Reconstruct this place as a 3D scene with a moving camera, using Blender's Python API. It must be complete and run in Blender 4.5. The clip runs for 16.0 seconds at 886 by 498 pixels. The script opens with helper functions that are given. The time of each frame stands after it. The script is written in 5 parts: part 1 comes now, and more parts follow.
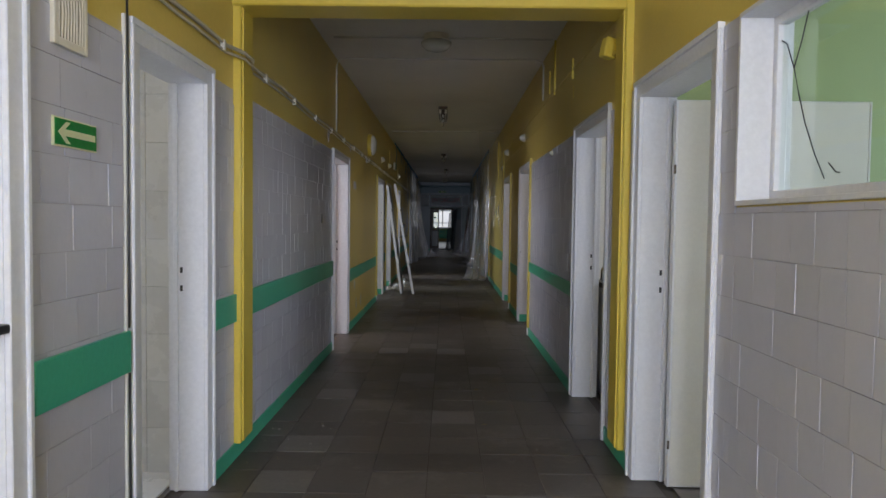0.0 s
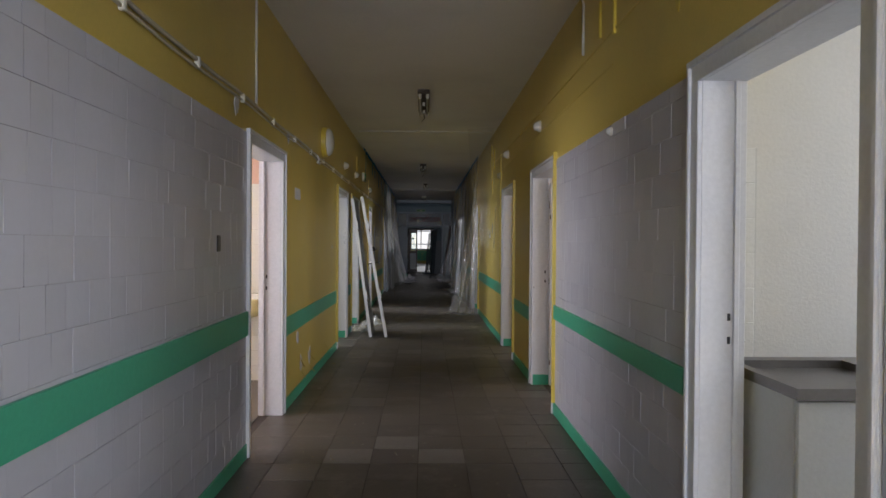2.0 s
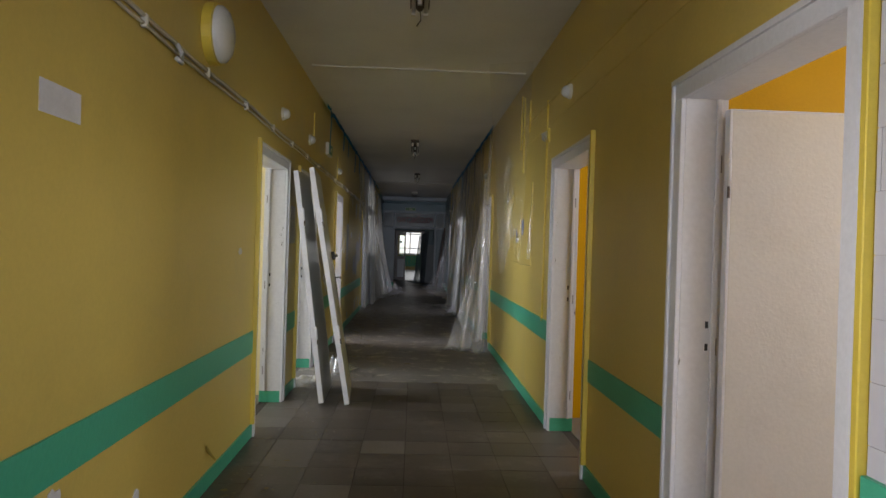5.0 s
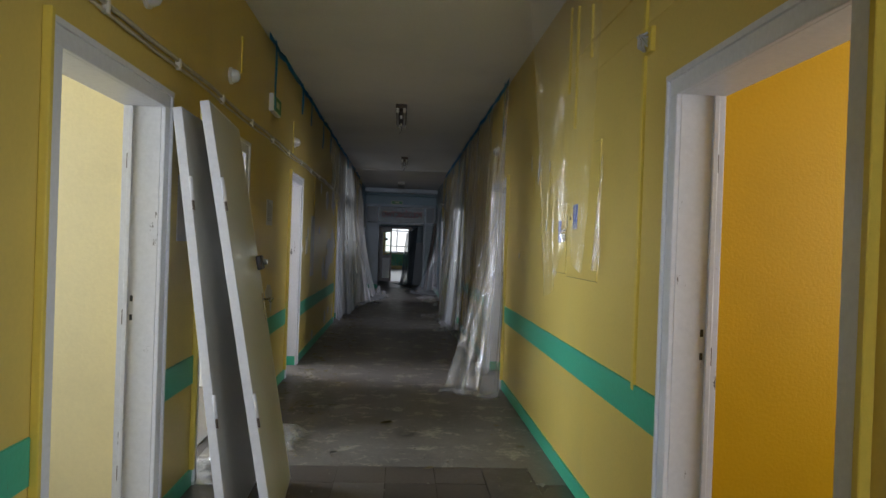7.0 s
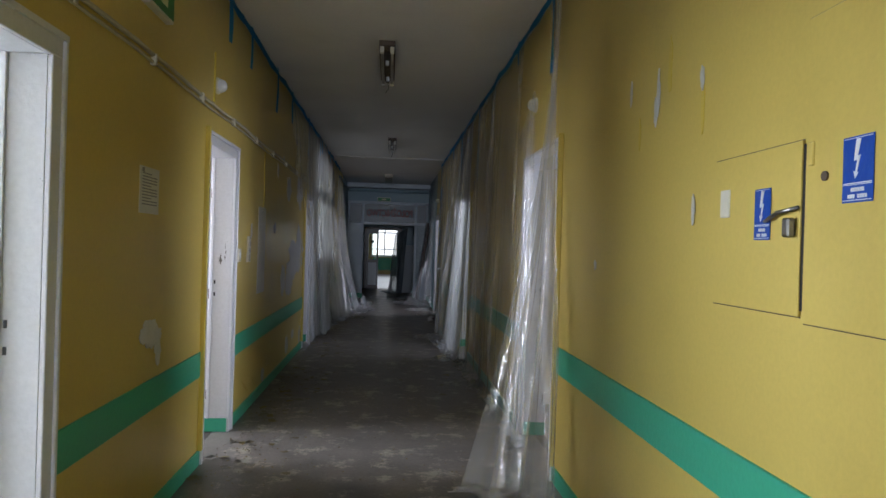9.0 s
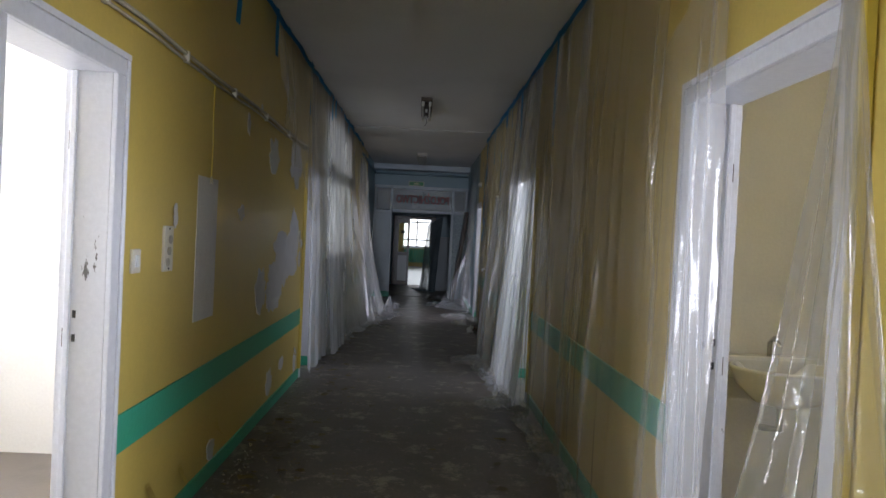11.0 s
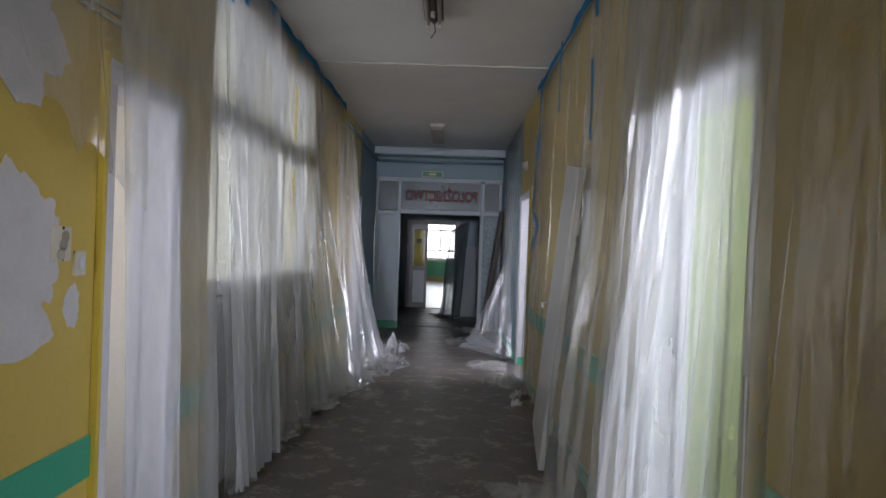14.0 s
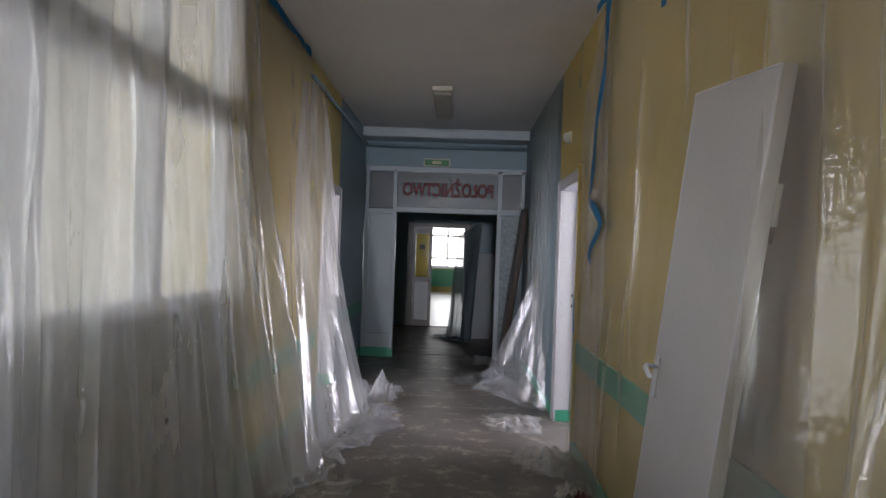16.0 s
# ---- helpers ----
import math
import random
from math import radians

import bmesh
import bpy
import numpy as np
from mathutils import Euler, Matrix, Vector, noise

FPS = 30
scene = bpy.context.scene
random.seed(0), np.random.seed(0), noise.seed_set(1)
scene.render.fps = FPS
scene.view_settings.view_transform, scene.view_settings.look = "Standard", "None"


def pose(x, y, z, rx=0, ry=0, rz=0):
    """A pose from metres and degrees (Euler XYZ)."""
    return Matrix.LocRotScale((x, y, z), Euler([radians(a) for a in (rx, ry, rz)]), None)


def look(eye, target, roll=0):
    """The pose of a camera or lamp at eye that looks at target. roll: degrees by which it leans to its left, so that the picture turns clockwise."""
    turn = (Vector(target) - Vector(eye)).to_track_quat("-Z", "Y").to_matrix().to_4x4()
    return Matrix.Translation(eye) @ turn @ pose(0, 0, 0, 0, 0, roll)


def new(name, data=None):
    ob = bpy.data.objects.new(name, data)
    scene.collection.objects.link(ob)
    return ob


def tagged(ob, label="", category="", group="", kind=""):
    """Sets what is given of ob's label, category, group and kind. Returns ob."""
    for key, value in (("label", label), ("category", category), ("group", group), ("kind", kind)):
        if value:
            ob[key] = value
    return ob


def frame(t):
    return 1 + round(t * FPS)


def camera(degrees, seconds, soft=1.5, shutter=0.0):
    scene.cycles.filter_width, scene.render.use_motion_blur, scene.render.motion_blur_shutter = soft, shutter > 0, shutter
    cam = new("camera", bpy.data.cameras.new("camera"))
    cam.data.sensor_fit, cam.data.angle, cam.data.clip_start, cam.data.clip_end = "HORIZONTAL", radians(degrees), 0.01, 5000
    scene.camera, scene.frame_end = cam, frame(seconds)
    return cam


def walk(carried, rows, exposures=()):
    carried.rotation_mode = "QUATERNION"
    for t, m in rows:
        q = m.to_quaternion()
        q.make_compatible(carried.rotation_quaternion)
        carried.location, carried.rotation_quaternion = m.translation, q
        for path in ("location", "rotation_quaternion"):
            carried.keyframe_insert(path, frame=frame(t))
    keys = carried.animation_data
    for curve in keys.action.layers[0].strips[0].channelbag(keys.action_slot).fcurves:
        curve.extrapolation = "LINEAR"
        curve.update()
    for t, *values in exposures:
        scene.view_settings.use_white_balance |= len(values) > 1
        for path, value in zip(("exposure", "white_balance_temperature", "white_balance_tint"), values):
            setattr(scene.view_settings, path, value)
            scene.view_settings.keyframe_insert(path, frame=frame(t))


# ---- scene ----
cam = camera(66.0, 16.0)
PATH = [
    (0, (0.096, -0.442, 1.359), (0.086, 1.556, 1.278), 0.7),
    (0.5, (0.055, 0.177, 1.359), (0.132, 2.174, 1.274), 0.9),
    (1, (0.05, 0.885, 1.387), (0.147, 2.883, 1.342), 1.2),
    (1.5, (0.016, 1.555, 1.375), (0.079, 3.554, 1.377), 0.6),
    (2, (0.041, 2.24, 1.386), (0.095, 4.239, 1.366), 0.4),
    (2.5, (0.035, 2.865, 1.383), (0.102, 4.863, 1.324), 1.1),
    (3, (0.064, 3.557, 1.396), (0.097, 5.557, 1.366), 2.0),
    (3.5, (0.043, 4.209, 1.426), (0.065, 6.209, 1.421), 2.1),
    (4, (0.067, 4.885, 1.395), (0.095, 6.885, 1.395), 1.9),
    (4.2, (0.049, 5.142, 1.372), (0.091, 7.142, 1.367), 1.9),
    (6.3, (0.02, 7.859, 1.418), (0.14, 9.856, 1.411), 1.7),
    (6.5, (0.033, 8.133, 1.4), (0.158, 10.129, 1.388), 1.9),
    (7, (0.058, 8.795, 1.408), (0.18, 10.791, 1.396), 2.0),
    (7.5, (0.082, 9.431, 1.401), (0.198, 11.427, 1.4), 2.2),
    (8, (0.079, 10.097, 1.403), (0.2, 12.093, 1.403), 2.2),
    (8.5, (0.079, 10.732, 1.397), (0.201, 12.729, 1.397), 1.8),
    (9, (0.067, 11.404, 1.402), (0.223, 13.398, 1.399), 1.7),
    (9.2, (0.081, 11.664, 1.399), (0.234, 13.658, 1.396), 2.0),
    (11.3, (0.089, 14.317, 1.493), (0.146, 16.316, 1.455), 2.7),
    (11.5, (0.091, 14.577, 1.512), (0.161, 16.575, 1.491), 2.3),
    (12, (0.081, 15.29, 1.516), (0.183, 17.287, 1.526), 2.4),
    (12.5, (0.135, 15.957, 1.495), (0.236, 17.955, 1.506), 2.5),
    (13, (0.164, 16.682, 1.476), (0.251, 18.68, 1.486), 2.4),
    (13.5, (0.225, 17.375, 1.452), (0.275, 19.374, 1.455), 2.2),
    (14, (0.231, 18.152, 1.436), (0.209, 20.152, 1.428), 2.0),
    (14.5, (0.193, 18.694, 1.434), (0.125, 20.693, 1.415), 1.8),
    (15, (0.189, 19.4, 1.445), (0.137, 21.399, 1.422), 2.3),
    (15.5, (0.216, 20.036, 1.444), (0.165, 22.035, 1.441), 1.8),
    (16, (0.211, 20.592, 1.437), (0.166, 22.592, 1.449), 2.0),
]
EXPOSURES = [(0.0, -0.5, 6300, 15), (1.0, -0.45, 6400, 15), (1.5, -0.22, 6500, 15), (2.5, 0.1, 6650, 16), (3.2, 0.3, 6800, 14), (4.2, 0.18, 6800, 14), (6.3, 0.65, 6450, 13), (7.0, 0.45, 6300, 12), (8.0, 0.8, 6200, 13), (8.5, 0.6, 6150, 13), (9.2, 0.85, 6150, 13), (11.3, 1.35, 6300, 13), (12.0, 2.15, 6450, 14), (12.5, 2.55, 6600, 15), (13.0, 2.5, 6450, 15), (13.5, 2.35, 6400, 15), (14.2, 1.95, 6400, 14), (15.0, 1.85, 6500, 16), (15.5, 2.0, 6600, 16), (16.0, 2.1, 6700, 16)]
walk(cam, [(t, look(eye, target, roll)) for t, eye, target, roll in PATH], EXPOSURES)

# ---- world and light ----
world = bpy.data.worlds.new("sky")
scene.world = world
world.use_nodes = True
wn = world.node_tree.nodes
sky = wn.new("ShaderNodeTexSky")
sky.sky_type = 'NISHITA'
sky.sun_disc = False
sky.sun_elevation, sky.sun_rotation = radians(35), radians(200)
world.node_tree.links.new(sky.outputs[0], wn["Background"].inputs[0])
wn["Background"].inputs[1].default_value = 0.08
sun_data = bpy.data.lights.new("sun", 'SUN')
sun_data.energy, sun_data.angle, sun_data.color = 0.8, radians(12), (1.0, 0.97, 0.92)
sun_lamp = new("sun", sun_data)
sun_lamp.matrix_world = pose(0, 0, 20, 55, 0, 200)


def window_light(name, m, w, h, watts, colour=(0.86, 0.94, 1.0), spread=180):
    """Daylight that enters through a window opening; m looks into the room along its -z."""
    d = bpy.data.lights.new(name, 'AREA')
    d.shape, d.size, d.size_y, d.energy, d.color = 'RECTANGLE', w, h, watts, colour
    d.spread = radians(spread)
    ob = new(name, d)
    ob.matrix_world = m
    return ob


# ---- materials ----
def nodes_of(name):
    m = bpy.data.materials.new(name)
    m.use_nodes = True
    nt = m.node_tree
    return m, nt, nt.nodes["Principled BSDF"]


def noise_tex(nt, scale, detail=4, rough=0.6, stretch=(1, 1, 1)):
    mp = nt.nodes.new("ShaderNodeMapping")
    mp.inputs["Scale"].default_value = stretch
    geo = nt.nodes.new("ShaderNodeNewGeometry")
    n = nt.nodes.new("ShaderNodeTexNoise")
    n.inputs["Scale"].default_value = scale
    n.inputs["Detail"].default_value = detail
    n.inputs["Roughness"].default_value = rough
    nt.links.new(geo.outputs["Position"], mp.inputs["Vector"])
    nt.links.new(mp.outputs[0], n.inputs["Vector"])
    return n.outputs["Fac"]


def ramp(nt, fac, stops):
    r = nt.nodes.new("ShaderNodeValToRGB")
    e = r.color_ramp.elements
    while len(e) < len(stops):
        e.new(0.5)
    for el, (p, col) in zip(e, stops):
        el.position, el.color = p, (*col, 1)
    nt.links.new(fac, r.inputs[0])
    return r.outputs[0]


def mixc(nt, fac, a, b, mode='MIX'):
    m = nt.nodes.new("ShaderNodeMix")
    m.data_type, m.blend_type = 'RGBA', mode
    for sock, v in ((m.inputs[0], fac), (m.inputs[6], a), (m.inputs[7], b)):
        if isinstance(v, (int, float)):
            sock.default_value = v
        elif isinstance(v, tuple):
            sock.default_value = (*v, 1)
        else:
            nt.links.new(v, sock)
    return m.outputs[2]


def bump(nt, bsdf, fac, strength, dist=0.01):
    b = nt.nodes.new("ShaderNodeBump")
    b.inputs["Strength"].default_value, b.inputs["Distance"].default_value = strength, dist
    nt.links.new(fac, b.inputs["Height"])
    nt.links.new(b.outputs[0], bsdf.inputs["Normal"])


def painted(name, col, rough=0.45, wear=0.12, scale=2.2, bumps=0.15, metal=0.0, fine=60, spec=0.5):
    """Brushed paint: slow stains, fine grain and a little relief."""
    m, nt, p = nodes_of(name)
    dark = tuple(c * (1 - wear * 1.6) for c in col)
    light = tuple(min(1, c * (1 + wear * 0.5)) for c in col)
    n1 = noise_tex(nt, scale, 5)
    n2 = noise_tex(nt, fine, 3)
    c1 = ramp(nt, n1, [(0.3, dark), (0.5, col), (0.75, light)])
    c2 = mixc(nt, 0.25, c1, ramp(nt, n2, [(0.3, tuple(c * 0.8 for c in col)), (0.7, light)]))
    nt.links.new(c2, p.inputs["Base Color"])
    r = nt.nodes.new("ShaderNodeMapRange")
    r.inputs[3].default_value, r.inputs[4].default_value = max(0.03, rough - 0.1), min(1, rough + 0.12)
    nt.links.new(n1, r.inputs[0])
    nt.links.new(r.outputs[0], p.inputs["Roughness"])
    p.inputs["Metallic"].default_value = metal
    p.inputs["Specular IOR Level"].default_value = spec
    bump(nt, p, n2, bumps)
    return m


def chipped(name, col, under, rough=0.4, amount=0.62, scale=9, stretch=(1, 1, 0.35)):
    """Paint with chips and scratches down to an under layer."""
    m, nt, p = nodes_of(name)
    n1 = noise_tex(nt, scale, 6, 0.7, stretch)
    n2 = noise_tex(nt, 45, 3)
    base = ramp(nt, n2, [(0.25, tuple(c * 0.9 for c in col)), (0.7, col)])
    k = nt.nodes.new("ShaderNodeMapRange")
    k.inputs[1].default_value, k.inputs[2].default_value = amount, amount + 0.02
    nt.links.new(n1, k.inputs[0])
    nt.links.new(mixc(nt, k.outputs[0], base, under), p.inputs["Base Color"])
    p.inputs["Roughness"].default_value = rough
    bump(nt, p, n2, 0.1)
    return m


def tile_mat(name, cols, rough, wear, scale_dirt=3.0, vary=0.25, patch=None, patch_scale=1.5, patch_from=0.52):
    """Pieces that differ a little from each other, with dirt over all of them."""
    m, nt, p = nodes_of(name)
    oi = nt.nodes.new("ShaderNodeObjectInfo")
    ge = nt.nodes.new("ShaderNodeNewGeometry")
    add = nt.nodes.new("ShaderNodeMath")
    add.operation = 'ADD'
    fr = nt.nodes.new("ShaderNodeMath")
    fr.operation = 'FRACT'
    nt.links.new(oi.outputs["Random"], add.inputs[0])
    nt.links.new(ge.outputs["Random Per Island"], add.inputs[1])
    nt.links.new(add.outputs[0], fr.inputs[0])
    c = ramp(nt, fr.outputs[0], cols)
    n1 = noise_tex(nt, scale_dirt, 6, 0.65)
    n2 = noise_tex(nt, 38, 4)
    c = mixc(nt, wear, c, ramp(nt, n1, [(0.3, (0.40, 0.39, 0.39)), (0.7, (1, 1, 1))]), 'MULTIPLY')
    c = mixc(nt, wear * 0.5, c, ramp(nt, n2, [(0.3, (0.5, 0.48, 0.45)), (0.7, (1, 1, 1))]), 'MULTIPLY')
    if patch:
        n3 = noise_tex(nt, patch_scale, 9, 0.78)
        k = nt.nodes.new("ShaderNodeMapRange")
        k.inputs[1].default_value, k.inputs[2].default_value, k.inputs[4].default_value = patch_from, patch_from + (0.14 if patch_scale < 2 else 0.08), 0.7
        nt.links.new(n3, k.inputs[0])
        c = mixc(nt, k.outputs[0], c, patch)
    nt.links.new(c, p.inputs["Base Color"])
    r = nt.nodes.new("ShaderNodeMapRange")
    r.inputs[3].default_value, r.inputs[4].default_value = rough, rough + vary
    nt.links.new(n1, r.inputs[0])
    nt.links.new(r.outputs[0], p.inputs["Roughness"])
    bump(nt, p, n2, 0.08)
    return m


def film_mat(name, tint=(0.86, 0.88, 0.88), body=0.34, gloss=0.16, streak=0.2, relief=0.3, back=0.45):
    """Thin polythene: mostly clear, milky in part, with crinkled gloss."""
    m, nt, p = nodes_of(name)
    out = nt.nodes["Material Output"]
    n1 = noise_tex(nt, 2.5, 5, 0.6, (1, 1, 0.4))
    n2 = noise_tex(nt, 20, 3, 0.5, (1, 1, 0.3))
    n3 = noise_tex(nt, 4, 2, 0.5, (1, 1, 0.3))
    n5 = noise_tex(nt, 7, 3, 0.55, (1, 1, 0.45))
    n5.node.noise_type = 'RIDGED_MULTIFRACTAL'
    n6 = noise_tex(nt, 26, 2, 0.5, (1, 1, 1.5))
    bp = nt.nodes.new("ShaderNodeBump")
    bp.inputs["Strength"].default_value, bp.inputs["Distance"].default_value = relief, 0.02
    h = n3
    for other, k in ((n2, 1.0), (n5, 0.45), (n6, 0.35)):
        add = nt.nodes.new("ShaderNodeMath")
        add.operation = 'MULTIPLY_ADD'
        nt.links.new(other, add.inputs[0])
        add.inputs[1].default_value = k
        nt.links.new(h, add.inputs[2])
        h = add.outputs[0]
    nt.links.new(h, bp.inputs["Height"])
    clear = nt.nodes.new("ShaderNodeBsdfTransparent")
    clear.inputs[0].default_value = (0.97, 0.97, 0.96, 1)
    dif = nt.nodes.new("ShaderNodeBsdfDiffuse")
    dif.inputs[0].default_value = (*tint, 1)
    trl = nt.nodes.new("ShaderNodeBsdfTranslucent")
    trl.inputs[0].default_value = (*tint, 1)
    glo = nt.nodes.new("ShaderNodeBsdfGlossy")
    glo.inputs["Roughness"].default_value = 0.10
    nt.links.new(bp.outputs[0], glo.inputs["Normal"])
    milk = nt.nodes.new("ShaderNodeMixShader")
    milk.inputs[0].default_value = back
    nt.links.new(dif.outputs[0], milk.inputs[1])
    nt.links.new(trl.outputs[0], milk.inputs[2])
    k = nt.nodes.new("ShaderNodeMapRange")
    k.inputs[1].default_value, k.inputs[2].default_value = 0.3, 0.72
    k.inputs[3].default_value, k.inputs[4].default_value = body * 0.75, body * 1.3
    nt.links.new(n1, k.inputs[0])
    a = nt.nodes.new("ShaderNodeMixShader")
    nt.links.new(k.outputs[0], a.inputs[0])
    nt.links.new(clear.outputs[0], a.inputs[1])
    nt.links.new(milk.outputs[0], a.inputs[2])
    lw = nt.nodes.new("ShaderNodeLayerWeight")
    lw.inputs[0].default_value = 0.35
    nt.links.new(bp.outputs[0], lw.inputs["Normal"])
    g = nt.nodes.new("ShaderNodeMapRange")
    g.inputs[3].default_value, g.inputs[4].default_value = gloss * 0.8, gloss * 1.25
    nt.links.new(lw.outputs["Fresnel"], g.inputs[0])
    n4 = noise_tex(nt, 11, 3, 0.6, (1, 1, 0.05))
    st = nt.nodes.new("ShaderNodeMapRange")
    st.inputs[1].default_value, st.inputs[2].default_value, st.inputs[4].default_value = 0.60, 0.68, streak
    nt.links.new(n4, st.inputs[0])
    sm = nt.nodes.new("ShaderNodeMath")
    nt.links.new(g.outputs[0], sm.inputs[0])
    nt.links.new(st.outputs[0], sm.inputs[1])
    b = nt.nodes.new("ShaderNodeMixShader")
    nt.links.new(sm.outputs[0], b.inputs[0])
    nt.links.new(a.outputs[0], b.inputs[1])
    nt.links.new(glo.outputs[0], b.inputs[2])
    nt.links.new(b.outputs[0], out.inputs[0])
    nt.nodes.remove(p)
    return m


def glass_mat(name, tint=(0.93, 0.97, 0.95), gloss=0.08, rough=0.02):
    m, nt, p = nodes_of(name)
    clear = nt.nodes.new("ShaderNodeBsdfTransparent")
    clear.inputs[0].default_value = (*tint, 1)
    glo = nt.nodes.new("ShaderNodeBsdfGlossy")
    glo.inputs["Roughness"].default_value = rough
    mx = nt.nodes.new("ShaderNodeMixShader")
    mx.inputs[0].default_value = gloss
    nt.links.new(clear.outputs[0], mx.inputs[1])
    nt.links.new(glo.outputs[0], mx.inputs[2])
    nt.links.new(mx.outputs[0], nt.nodes["Material Output"].inputs[0])
    nt.nodes.remove(p)
    return m


def glow_mat(name, col, strength):
    m, nt, p = nodes_of(name)
    p.inputs["Base Color"].default_value = (*col, 1)
    p.inputs["Emission Color"].default_value = (*col, 1)
    p.inputs["Emission Strength"].default_value = strength
    return m


YELLOW = painted("yellow oil paint", (0.62, 0.47, 0.115), 0.34, 0.10, 1.1, 0.05)
YELLOW_BRIGHT = painted("yellow gloss trim", (0.66, 0.50, 0.07), 0.34, 0.08)
WHITE = chipped("white gloss woodwork", (0.70, 0.705, 0.74), (0.22, 0.15, 0.10), 0.33, 0.735)
WHITE_WORN = chipped("worn white woodwork", (0.68, 0.685, 0.71), (0.14, 0.13, 0.12), 0.36, 0.66, 14)
LEAF = chipped("grey white door paint", (0.62, 0.61, 0.58), (0.2, 0.17, 0.14), 0.28, 0.75, 7)
GREEN = chipped("green oil paint", (0.055, 0.40, 0.245), (0.10, 0.12, 0.08), 0.36, 0.70, 11)
TILE = tile_mat("lilac grey painted tile", [(0.0, (0.515, 0.515, 0.585)), (0.5, (0.53, 0.53, 0.60)), (1.0, (0.545, 0.545, 0.615))], 0.20, 0.09, 3.0, 0.04)
GROUT_PALE = painted("pale grout", (0.66, 0.66, 0.66), 0.8, 0.05)
GROUT = painted("grey grout", (0.40, 0.39, 0.43), 0.8, 0.1)
FLOOR_TILE = tile_mat("brown vinyl floor tile", [(0.0, (0.108, 0.088, 0.075)), (0.6, (0.125, 0.104, 0.088)), (0.90, (0.14, 0.118, 0.10)), (0.92, (0.19, 0.172, 0.155)), (1.0, (0.215, 0.195, 0.175))], 0.30, 0.7, 1.6, 0.28, (0.17, 0.152, 0.135))
FLOOR_WORN = tile_mat("worn dusty floor", [(0.0, (0.225, 0.205, 0.19)), (1.0, (0.24, 0.218, 0.20))], 0.34, 0.75, 3.0, 0.28, (0.46, 0.41, 0.33), 4.2, 0.53)
FLOOR_BASE = painted("dirty floor joint", (0.075, 0.062, 0.052), 0.8, 0.2)
CEILING = painted("off white ceiling paint", (0.78, 0.765, 0.75), 0.75, 0.08, 0.7, 0.2)
PLASTER = painted("bare white plaster", (0.62, 0.61, 0.62), 0.85, 0.08, 6, 0.25)
BLUE = painted("blue grey oil paint", (0.20, 0.30, 0.35), 0.38, 0.12, 1.5)
PINK = painted("pink wall paint", (0.70, 0.47, 0.415), 0.6, 0.05)
CREAM = painted("cream wall paint", (0.74, 0.66, 0.40), 0.6, 0.05)
ORANGE = painted("orange wall paint", (0.52, 0.29, 0.0), 0.5, 0.06, spec=0.2)
ROOMGREEN = painted("pale green wall paint", (0.36, 0.47, 0.25), 0.6, 0.05)
ROOMWHITE = painted("white wall paint", (0.74, 0.73, 0.72), 0.6, 0.05)
ROOMBLUE = painted("cold white wall paint", (0.62, 0.68, 0.72), 0.6, 0.05)
ROOMFLOOR = painted("worn room lino", (0.16, 0.14, 0.13), 0.5, 0.2, 3)
FARFLOOR = painted("polished far floor", (0.20, 0.19, 0.19), 0.30, 0.25, 3)
MARBLE = tile_mat("white marbled tile", [(0.0, (0.66, 0.66, 0.67)), (1.0, (0.74, 0.74, 0.75))], 0.15, 0.12, 5)
PORCELAIN = painted("white porcelain", (0.80, 0.80, 0.80), 0.12, 0.03)
STEEL = painted("brushed steel", (0.26, 0.25, 0.245), 0.34, 0.1, 6, 0.05, 1.0)
CHROME = painted("dull chrome", (0.55, 0.55, 0.55), 0.2, 0.1, 6, 0.02, 1.0)
BLACK = painted("black plastic", (0.02, 0.02, 0.022), 0.4, 0.1)
IVORY = painted("ivory plastic", (0.66, 0.62, 0.52), 0.4, 0.06)
CABLE = painted("grey white cable sheath", (0.50, 0.46, 0.36), 0.5, 0.15, 8)
CABLE_WHITE = painted("white conduit", (0.60, 0.59, 0.56), 0.5, 0.08, 8)
OPAL = painted("opal lamp glass", (0.66, 0.66, 0.63), 0.2, 0.06)
RUST = painted("rusty dark metal", (0.10, 0.075, 0.055), 0.6, 0.3, 12, 0.3, 0.4)
ALU = painted("lamp reflector metal", (0.45, 0.42, 0.38), 0.35, 0.15, 8, 0.05, 0.8)
SIGNGREEN = painted("safety green", (0.005, 0.20, 0.035), 0.35, 0.03)
SIGNCREAM = painted("photoluminescent cream", (0.66, 0.66, 0.40), 0.45, 0.03)
SIGNBLUE = painted("sign blue", (0.005, 0.06, 0.36), 0.35, 0.03)
SIGNWHITE = painted("sign white", (0.72, 0.74, 0.76), 0.4, 0.03)
RED = painted("red lettering", (0.10, 0.002, 0.007), 0.5, 0.05)
PAPER = painted("white paper", (0.66, 0.65, 0.63), 0.8, 0.04, 8)
INK = painted("grey print", (0.27, 0.27, 0.28), 0.8, 0.05)
TAPE = painted("blue masking tape", (0.012, 0.27, 0.58), 0.55, 0.15, 7)
BROWN = painted("dark brown varnish", (0.07, 0.035, 0.022), 0.3, 0.25, 3)
SCREEN = painted("blue white screen paint", (0.52, 0.57, 0.62), 0.4, 0.1)
DARKGLASS = painted("dusty dark glass", (0.035, 0.046, 0.058), 0.3, 0.2, 4)
TEXGLASS = painted("patterned glass", (0.30, 0.36, 0.40), 0.25, 0.25, 22, 0.6)
